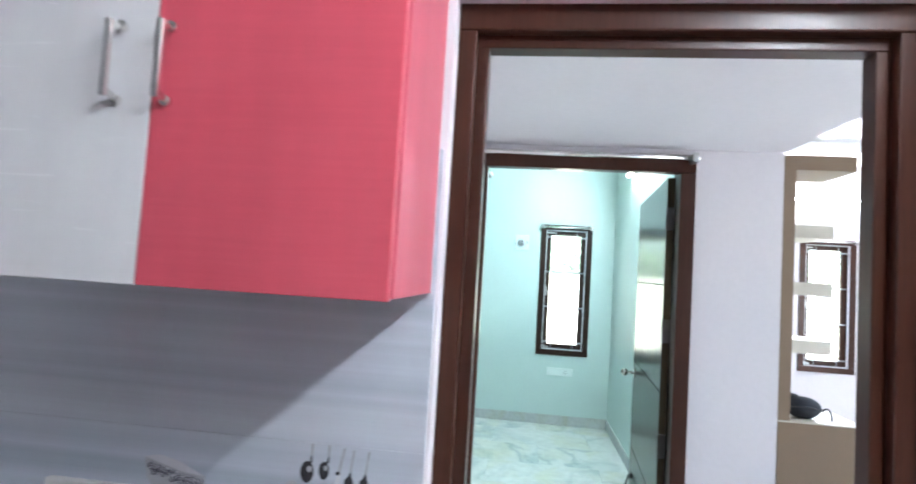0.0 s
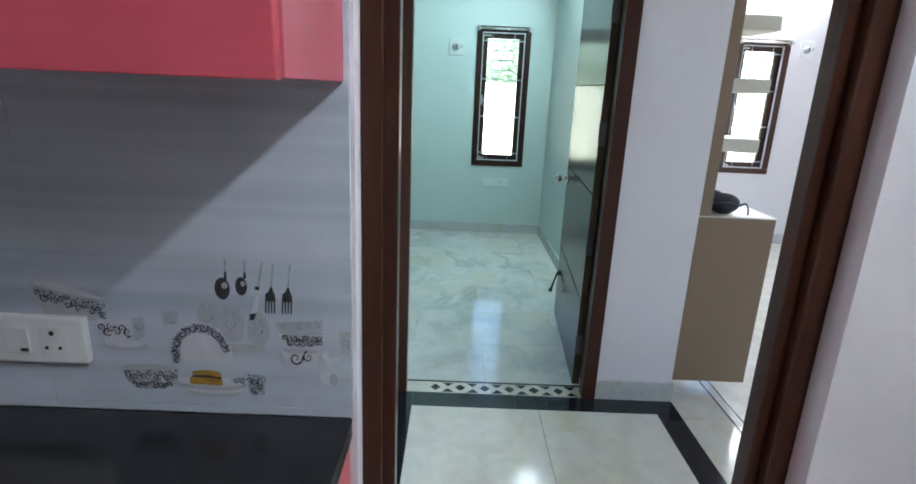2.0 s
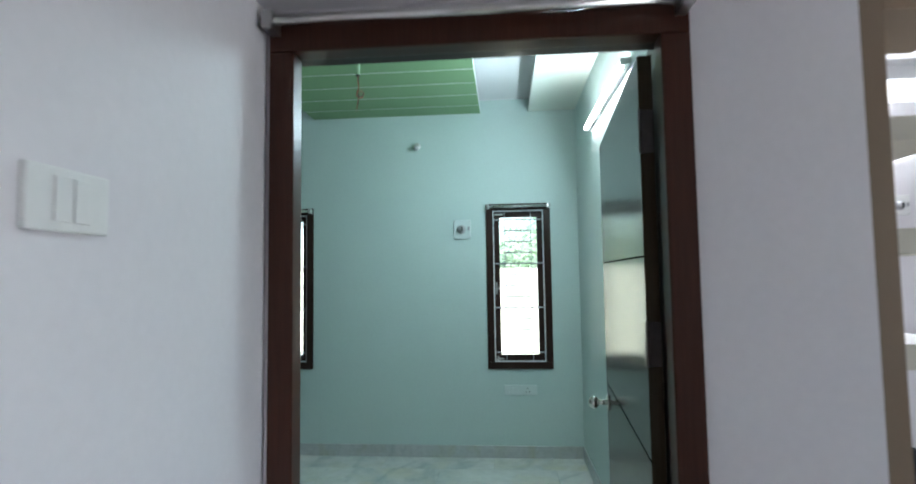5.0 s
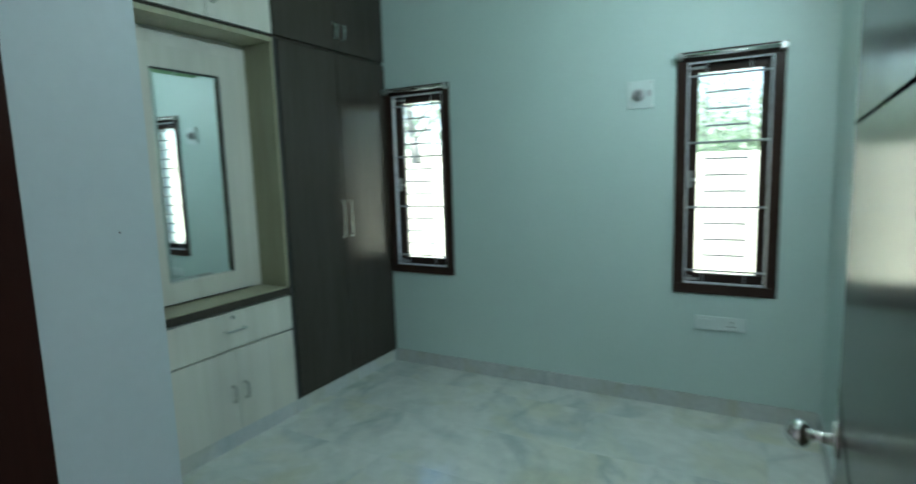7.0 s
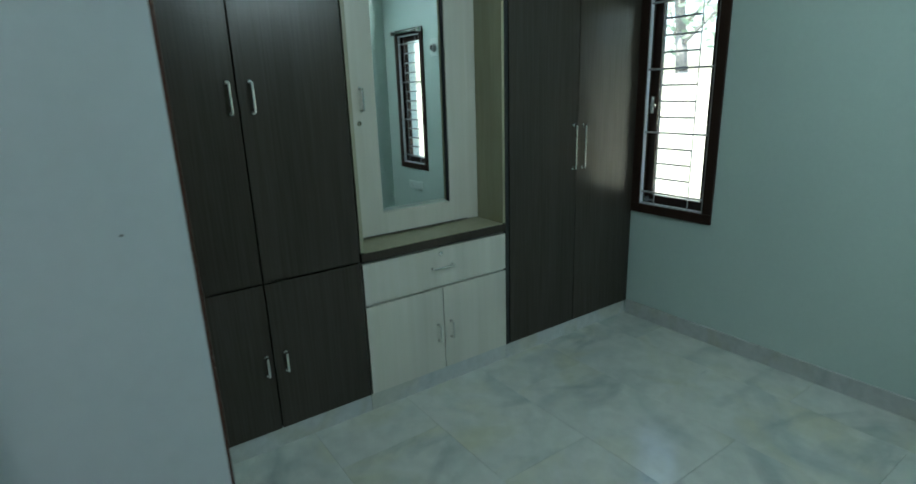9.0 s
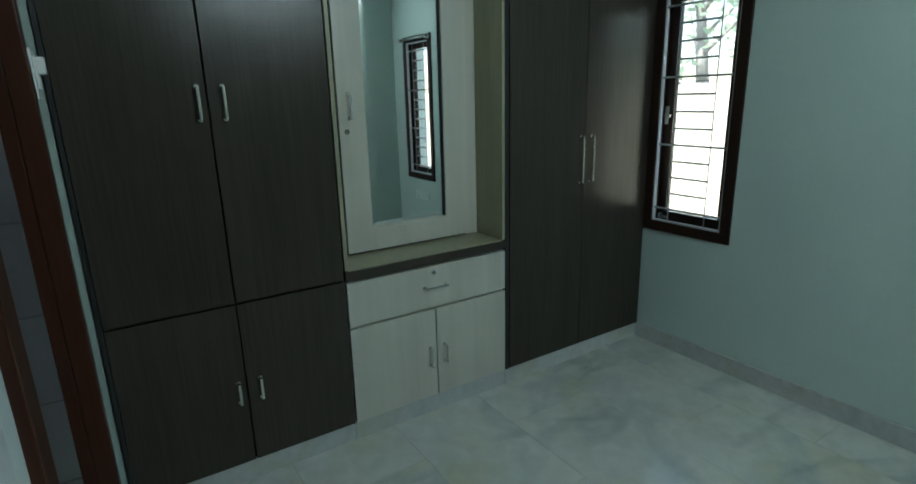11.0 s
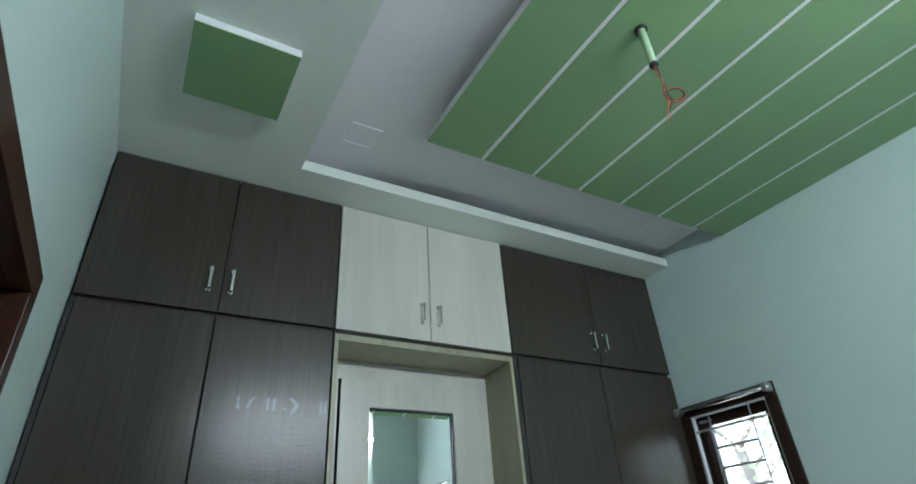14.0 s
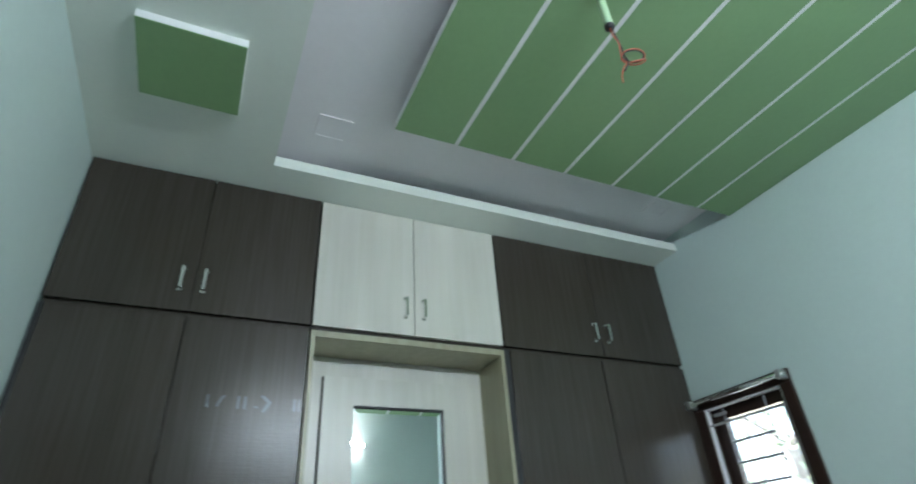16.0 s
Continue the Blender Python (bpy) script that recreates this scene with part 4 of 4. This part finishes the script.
for cx, cy, rx, ry in ((380, 494, 13, 18), (413, 489, 10, 15)):
    printed("spoon_print", ring_px(cx, cy, rx, ry), INK)
    printed("spoon_glint", ring_px(cx + rx * 0.35, cy - ry * 0.3, rx * 0.42, ry * 0.3, n=10), SHEEN, 1)
    printed("spoon_stem", [(cx + 4, cy - ry + 3), (cx + 9, cy - ry + 2), (cx + 9, 466), (cx + 6, 466)], INK)
    printed("spoon_stem", [(cx + 6, 466), (cx + 9, 466), (cx + 10, 447), (cx + 6, 447)], SHEEN)
printed("knife_print", [(441, 490), (448, 490), (436, 535), (430, 540), (426, 536)], CHINA)
printed("knife_tip", [(425, 534), (437, 533), (432, 543), (424, 545)], INK, 1)
printed("knife_stem", [(439, 492), (444, 492), (453, 449), (449, 449)], SHEEN)
printed("knife_band", [(437, 488), (445, 489), (444, 494), (436, 493)], INK, 1)
for cx in (461, 490):
    printed("fork_print", [(cx - 8, 512), (cx + 10, 512), (cx + 9, 500), (cx + 6, 494), (cx + 5, 488), (cx + 2, 488), (cx - 1, 495), (cx - 7, 500)], INK)
    for k in range(4):
        x = cx - 8 + k * 5
        printed("fork_tine", [(x, 511), (x + 2.6, 511), (x + 0.6, 532), (x - 1.6, 532)], INK)
    printed("fork_stem", [(cx + 2, 489), (cx + 5, 489), (cx + 10, 451), (cx + 7, 451)], SHEEN)


def scroll(cx, cy, r, turn=0.0, flip=1, mat=INK, lift=2, w=2.1):
    """One printed curl: a spiral band that thins towards its heart, with a leaf at its tail."""
    out, back = [], []
    for k in range(19):
        a = radians(turn) + flip * k * 0.42
        q = r * (1 - k / 21)
        half = w * (1 - k / 24) / 2
        for side, s in ((out, 1), (back, -1)):
            side.append((cx + (q + s * half) * math.cos(a), cy + (q + s * half) * math.sin(a)))
    printed("curl_print", out + back[::-1], mat, lift)
    a = radians(turn)
    d, n = (math.sin(a) * flip, -math.cos(a) * flip), (math.cos(a), math.sin(a))
    p = (cx + r * math.cos(a), cy + r * math.sin(a))
    tip = (p[0] + d[0] * r * 1.3 - n[0] * r * 0.3, p[1] + d[1] * r * 1.3 - n[1] * r * 0.3)
    mid = (p[0] + d[0] * r * 0.6, p[1] + d[1] * r * 0.6)
    printed("leaf_print", [p, (mid[0] + n[0] * r * 0.3, mid[1] + n[1] * r * 0.3), tip, (mid[0] - n[0] * r * 0.22, mid[1] - n[1] * r * 0.22)], mat, lift)


CURL = material("dark_violet_curl_print", (0.07, 0.07, 0.095), 0.25, var=0.3, s1=60, bump=0.0)
CURL_FAINT = material("faint_curl_print", (0.33, 0.35, 0.40), 0.25, var=0.2, s1=60, bump=0.0)

# glasses standing faintly behind the plate
for k, (cx, cy, rx, ry) in enumerate(((352, 540, 20, 30), (392, 550, 24, 34), (438, 560, 20, 30))):
    printed("glass_print", ring_px(cx, cy, rx, ry), CHINA_SHADE, 0.25 * k)
    scroll(cx - 4, cy + 2, 9, 40, 1, CURL_FAINT, 0.9, 1.6)
    scroll(cx + 9, cy - 10, 6, 200, -1, CURL_FAINT, 0.9, 1.4)
    scroll(cx - 6, cy - 16, 5, 120, 1, CURL_FAINT, 0.9, 1.4)
printed("saucer_print", ring_px(408, 594, 44, 8), CHINA_SHADE, 0.8)
# plate with a scrolled rim
printed("plate_print", ring_px(335, 606, 54, 54, -12, 192), CHINA, 2)
outer, inner = ring_px(335, 606, 53, 53, 8, 196, 20), ring_px(335, 606, 38, 38, 8, 196, 20)
printed("plate_rim", outer + inner[::-1], SWIRL, 3)
for k, deg in enumerate(range(14, 200, 13)):
    a = radians(deg)
    scroll(335 + 46 * math.cos(a), 606 - 46 * math.sin(a), 6.5 if k % 2 else 4.5, 90 - deg, 1 if k % 2 else -1, CURL, 4)
# platter, plates and napkin
for k in range(4):
    printed("platter_print", ring_px(352, 652 + 7 * k, 64 - 6 * k, 9), CHINA if k % 2 == 0 else CHINA_SHADE, 6 - k)
for k in range(3):
    scroll(394 + 13 * k, 648, 5, 120 * k, 1, CURL, 7, 2.0)
printed("napkin_print", [(312, 646), (330, 643), (369, 645), (370, 658), (312, 657)], OCHRE, 7)
printed("napkin_fold", [(318, 634), (345, 631), (367, 635), (369, 645), (330, 642), (318, 638)], OCHRE, 8)
printed("napkin_shadow", [(318, 641), (345, 640), (369, 643.5), (369, 645.5), (345, 643), (318, 643)], CURL, 9)
# stack of bowls
printed("bowl_stack", [(188, 634), (238, 628), (290, 634), (286, 652), (264, 670), (222, 672), (198, 660)], SWIRL, 1)
for k in range(2):
    printed("bowl_rim", ring_px(239, 633 + 13 * k, 50 - 4 * k, 6), CHINA_SHADE, 2)
for k in range(9):
    scroll(198 + 10 * k, 644 + (5 if k % 2 else 0), 5, 60 * k, 1 if k % 2 else -1, CURL, 3)
    scroll(208 + 8 * k, 661 + (3 if k % 2 else 0), 4.2, 90 * k, -1, CURL, 3, 1.8)
# cup on the right of the platter
printed("cup_print", [(414, 638), (446, 641), (443, 674), (416, 676)], SWIRL, 1)
scroll(424, 650, 7, 20, 1, CURL, 2)
scroll(436, 660, 6, 200, -1, CURL, 2)
scroll(424, 667, 5, 120, 1, CURL, 2)
# two stacked cups
printed("faint_bowl", [(468, 548), (552, 540), (548, 560), (474, 560)], CHINA_SHADE)
for k in range(5):
    scroll(482 + 15 * k, 550, 5, 70 * k, 1, CURL_FAINT, 1, 1.6)
printed("cup_stack", ring_px(515, 567, 41, 30, 180, 360) + [(556, 560), (474, 560)], CHINA, 1)
printed("cup_pattern", [(480, 567), (552, 567), (546, 582), (520, 588), (492, 584)], SWIRL, 2)
printed("cup_rim", ring_px(515, 562, 40, 4), CHINA_SHADE, 3)
for k in range(8):
    scroll(484 + 9 * k, 572 + (7 if k % 2 else 0), 5.2, 80 * k, 1 if k % 2 else -1, CURL, 3)
printed("cup_stack", ring_px(512, 598, 33, 27, 180, 360) + [(545, 592), (479, 592)], CHINA, 3)
printed("cup_rim", ring_px(512, 593, 32, 4.5), CHINA_SHADE, 4)
scroll(503, 606, 11, 30, 1, CURL, 5, 3.0)
scroll(525, 603, 8, 210, -1, CURL, 5)
# bird-shaped vase
printed("vase_print", ring_px(562, 637, 18, 17), CHINA, 1)
printed("vase_neck", [(548, 602), (556, 592), (562, 604), (580, 602), (578, 610), (568, 614), (568, 624), (556, 624), (556, 612)], CHINA, 1)
printed("vase_shade", ring_px(569, 642, 8, 11), CHINA_SHADE, 2)
# leaning bowl beside the socket plate
printed("bowl_print", [(50, 497), (80, 492), (120, 500), (176, 520), (178, 540), (160, 556), (75, 556), (56, 530)], CHINA_SHADE)
printed("bowl_inside", [(50, 497), (80, 491), (120, 499), (176, 520), (130, 516), (90, 507)], CHINA, 1)
printed("bowl_pattern", [(54, 503), (90, 510), (130, 519), (176, 525), (176, 540), (130, 534), (90, 526), (58, 518)], SWIRL, 1)
for k in range(12):
    scroll(60 + 10 * k, 512 + 2.4 * k + (6 if k % 2 else 0), 5.5, 75 * k, 1 if k % 2 else -1, CURL, 2)
# cup and saucers
printed("saucer_print", ring_px(200, 597, 42, 9), CHINA_SHADE)
printed("saucer_print", ring_px(200, 592, 36, 7), CHINA, 1)
printed("cup_print", [(156, 552), (216, 550), (214, 575), (196, 592), (168, 590)], CHINA, 2)
for k in range(6):
    scroll(163 + 9 * k, 566 + (6 if k % 2 else 0), 6.5, 95 * k, 1 if k % 2 else -1, CURL, 3)
printed("faint_bowl", [(218, 550), (238, 546), (236, 580), (218, 590)], CHINA_SHADE)
scroll(228, 562, 7, 30, 1, CURL_FAINT, 1, 1.8)
printed("faint_cup", [(268, 538), (300, 532), (298, 556), (272, 560)], CHINA_SHADE)
scroll(284, 546, 8, 90, 1, CURL_FAINT, 1, 1.8)
printed("faint_cup", [(580, 560), (600, 556), (600, 598), (582, 600)], CHINA_SHADE)
scroll(590, 578, 7, 10, -1, CURL_FAINT, 1, 1.8)

t = thing("wall_socket", (-0.60, ty, 1.02), "wide white switch and socket plate on the kitchen tiles", "socket")
part("plate", boxed(-0.752, -0.446, ty - 0.018, ty, 0.974, 1.066, bevel=0.005), PLASTIC, t)
part("switch", boxed(-0.589, -0.545, ty - 0.022, ty - 0.018, 0.995, 1.045, bevel=0.002), PLASTIC, t)
part("indicator", boxed(-0.562, -0.548, ty - 0.0228, ty - 0.0215, 0.999, 1.005), PLASTIC_DARK, t)
part("switch", boxed(-0.70, -0.64, ty - 0.022, ty - 0.018, 0.995, 1.045, bevel=0.002), PLASTIC, t)
sock = part("socket", boxed(-0.528, -0.478, ty - 0.0205, ty - 0.018, 0.992, 1.048, bevel=0.002), PLASTIC, t)
for x, z, q in ((-0.503, 1.036, 0.0048), (-0.515, 1.007, 0.0036), (-0.491, 1.007, 0.0036)):
    part("pin_hole", rod(bmesh.new(), (x, ty - 0.0204, z), (x, ty - 0.0212, z), q, 12), PLASTIC_DARK, sock)

counter = thing("worktop", (-0.75, 1.22, 0.83), "black polished granite kitchen worktop with a rounded front edge", "worktop")
part("slab", boxed(-1.55, 0.038, 0.9445, KY - 0.012, 0.83, 0.87, bevel=0.003), GRANITE, counter)
part("front_edge", boxed(-1.55, 0.038, 0.92, 0.944, 0.83, 0.87, bevel=0.008), GRANITE, counter)


def base_unit(x0, x1):
    t = thing("base_cabinet", ((x0 + x1) / 2, 1.25, 0), "rose red laminate kitchen base cabinet under the worktop", "cabinet", "kitchen base cabinets")
    part("body", boxed(x0, x1, 0.965, KY - 0.005, 0.08, 0.829), RED, t)
    part("kick_board", boxed(x0 + 0.01, x1 - 0.01, 1.02, KY - 0.005, 0.0, 0.08), PLASTIC_DARK, t)
    xm = (x0 + x1) / 2
    for a, b, h in ((x0, xm, xm - 0.04), (xm, x1, xm + 0.04)):
        d = part("door", boxed(a + 0.002, b - 0.002, 0.945, 0.964, 0.085, 0.826, bevel=0.002), RED, t)
        bow_handle(d, (h, 0.945, 0.70), UP, 0.12, (0, -1, 0))


base_unit(-0.75, 0.03)
base_unit(-1.54, -0.752)

t = thing("wall_cabinet", (-0.35, 1.35, 1.497), "kitchen wall cabinet with one white and one rose red door, closed", "cabinet")
part("body", boxed(-0.742, 0.030, 1.2105, ty - 0.0005, 1.497, 2.25, bevel=0.001), ROSE_SIDE, t, "light rose cabinet side")
for a, b, m, h, lab in ((-0.742, -0.354, GLOSS_WHITE, -0.408, "white gloss cabinet door"), (-0.352, 0.026, RED, -0.327, "rose red cabinet door")):
    d = part("door", boxed(a, b, 1.190, 1.2095, 1.494, 2.248, bevel=0.002), m, t, lab)
    bow_handle(d, (h, 1.190, 1.822), UP, 0.112, (0, -1, 0))

# ---- hall ----
t = thing("display_partition", (1.54, 3.2, 0.115), "taupe laminate partition unit with small cream shelves and hanging box", "partition")
part("upright", boxed(1.3605, 1.414, 3.062, 3.34, 0.972, 2.166, bevel=0.0015), TAUPE, t)
part("top_box", boxed(1.4145, 1.668, 3.062, 3.34, 2.098, 2.166, bevel=0.0015), TAUPE, t)
part("box", boxed(1.3605, 1.722, 3.058, 3.345, 0.12, 0.968, bevel=0.0015), TAUPE, t)
part("box_top", boxed(1.3605, 1.724, 3.057, 3.346, 0.9685, 0.974, bevel=0.001), CREAM, t, "pale glossy box top")
for z in (1.79, 1.532, 1.273):
    part("shelf", boxed(1.4142, 1.578, 3.064, 3.33, z, z + 0.058, bevel=0.0015), CREAM, t, "short cream shelf")
bm = ball(bmesh.new(), (1.503, 3.15, 1.022), 0.05, 1.62, 1.05, 0.98, 24)
for v in bm.verts:
    if v.co.z < 0.985:
        v.co.z = 0.9745 + (v.co.z - 0.97) * 0.2 if v.co.z > 0.975 else 0.9745
    if v.co.x < 1.48:
        v.co.z += (1.48 - v.co.x) * 0.28
ball(bm, (1.468, 3.165, 1.036), 0.042, 1.1, 0.95, 1.05, 20)
t = thing("pouch", (1.503, 3.15, 0.974), "small black padded zip pouch lying on the partition box", "pouch")
part("body", bm, FABRIC, t, smooth=True)
cable("zip", [(1.43, 3.098, 1.03), (1.50, 3.094, 1.035), (1.56, 3.105, 1.022), (1.585, 3.13, 1.01)], 0.003, PLASTIC_DARK, t)
cable("wrist_strap", [(1.575, 3.12, 1.02), (1.595, 3.11, 1.03), (1.605, 3.10, 1.0), (1.602, 3.095, 0.979)], 0.004, FABRIC, t)

# ---- bathroom ----
# the hole in this wall is made up, cut for the bath fill lamp
wall("wall_bath_west", [(-1.76, -1.64, KB, 1.946, 0, 2.5), (-1.76, -1.64, 2.532, BY0, 0, 2.5), (-1.76, -1.64, 1.946, 2.532, 0, 1.8), (-1.76, -1.64, 1.946, 2.532, 2.094, 2.5)], BATH_WHITE, "bathroom wall behind the tiles")
ceiling("ceiling_bath", [(-1.76, -0.18, KB, BY0, 2.5, 2.6)], [WHITE], "plain bathroom ceiling")
bt = thing("bath_tiles", (-1.64, 2.6, 0), "grey-blue tiles over white tiles on the bathroom wall", "tiles", kind="structure")
for i in range(6):
    for k in range(8):
        if k == 6 and i in (1, 2):
            continue
        m = BATH_TILE if k > 5 else BATH_WHITE
        part("tile", boxed(-1.6405, -1.63, 1.65 + 0.296 * i, 1.65 + 0.296 * i + 0.290, 0.3 * k, 0.3 * k + 0.294, bevel=0.001), m, bt)
t = thing("geyser_switch", (-1.63, 3.127, 2.343), "dark bathroom switch with a lit red indicator", "switch")
part("plate", boxed(-1.6295, -1.618, 3.087, 3.167, 2.303, 2.383, bevel=0.003), PLASTIC_DARK, t)
part("indicator", boxed(-1.6178, -1.612, 3.119, 3.135, 2.334, 2.352, bevel=0.001), NEON, t, "lit red indicator")

# ---- outside ----
tagged(part("ground", boxed(-400, 400, -400, 400, -0.5, -0.25), BOUNCE_GROUND), "pale ground, its tone added to bounce daylight", "ground", kind="structure")
tagged(part("boundary_wall", boxed(-25, 25, 10.0, 10.2, -0.25, 1.62, bevel=0.02), PLASTER_OUT), "sunlit white plastered boundary wall", "wall", kind="structure")


def tree(x, y, height, seed, label, leaves=90, leaf=0.19):
    rng = random.Random(seed)
    t = thing("tree", (x, y, -0.25), label, "tree", "trees behind the boundary wall")
    bm = bmesh.new()
    base, tips = Vector((x, y, -0.25)), []
    p, r = base, 0.17
    for i in range(5):
        q = p + Vector((rng.uniform(-0.12, 0.12), rng.uniform(-0.12, 0.12), height / 8))
        rod(bm, p, q, r, 10, r * 0.86)
        p, r = q, r * 0.86
    for i in range(9):
        a = rng.uniform(0, 6.28)
        s = base + (p - base) * rng.uniform(0.5, 1.0)
        e = s + Vector((math.cos(a) * rng.uniform(0.8, 1.7), math.sin(a) * rng.uniform(0.8, 1.7), rng.uniform(0.3, 1.6)))
        rod(bm, s, e, 0.032, 7, 0.012)
        tips += [e, (s + e) / 2]
    part("trunk", bm, BARK, t, "grey-brown bark", True)
    verts, faces = [], []
    for c in tips:
        for i in range(leaves):
            o = c + Vector((rng.gauss(0, 0.38), rng.gauss(0, 0.38), rng.gauss(0, 0.3)))
            u = Vector((rng.uniform(-1, 1), rng.uniform(-1, 1), rng.uniform(-0.6, 0.6))).normalized()
            v = u.orthogonal().normalized()
            n = len(verts)
            verts += [o, o + u * leaf * 0.42 + v * leaf * 0.24, o + u * leaf, o + u * leaf * 0.42 - v * leaf * 0.24]
            faces.append((n, n + 1, n + 2, n + 3))
    me = bpy.data.meshes.new("crown")
    me.from_pydata([v - Vector(t.location) for v in verts], [], faces)
    me.materials.append(LEAF)
    ob = new("crown", me)
    ob.parent = t
    tagged(ob, "loose green leaves", kind="stuff")


tree(-5.35, 12.6, 5.2, 3, "sparse green tree with a grey trunk behind the wall", 40)
tree(0.6, 13.2, 3.4, 5, "low bushy green tree behind the wall", 520, 0.11)
tree(-8.2, 13.4, 5.0, 8, "leafy green tree behind the wall")
tree(2.6, 14.0, 3.8, 13, "low bushy green tree behind the wall", 420, 0.11)
tree(6.4, 14.0, 4.6, 11, "leafy green tree behind the wall")
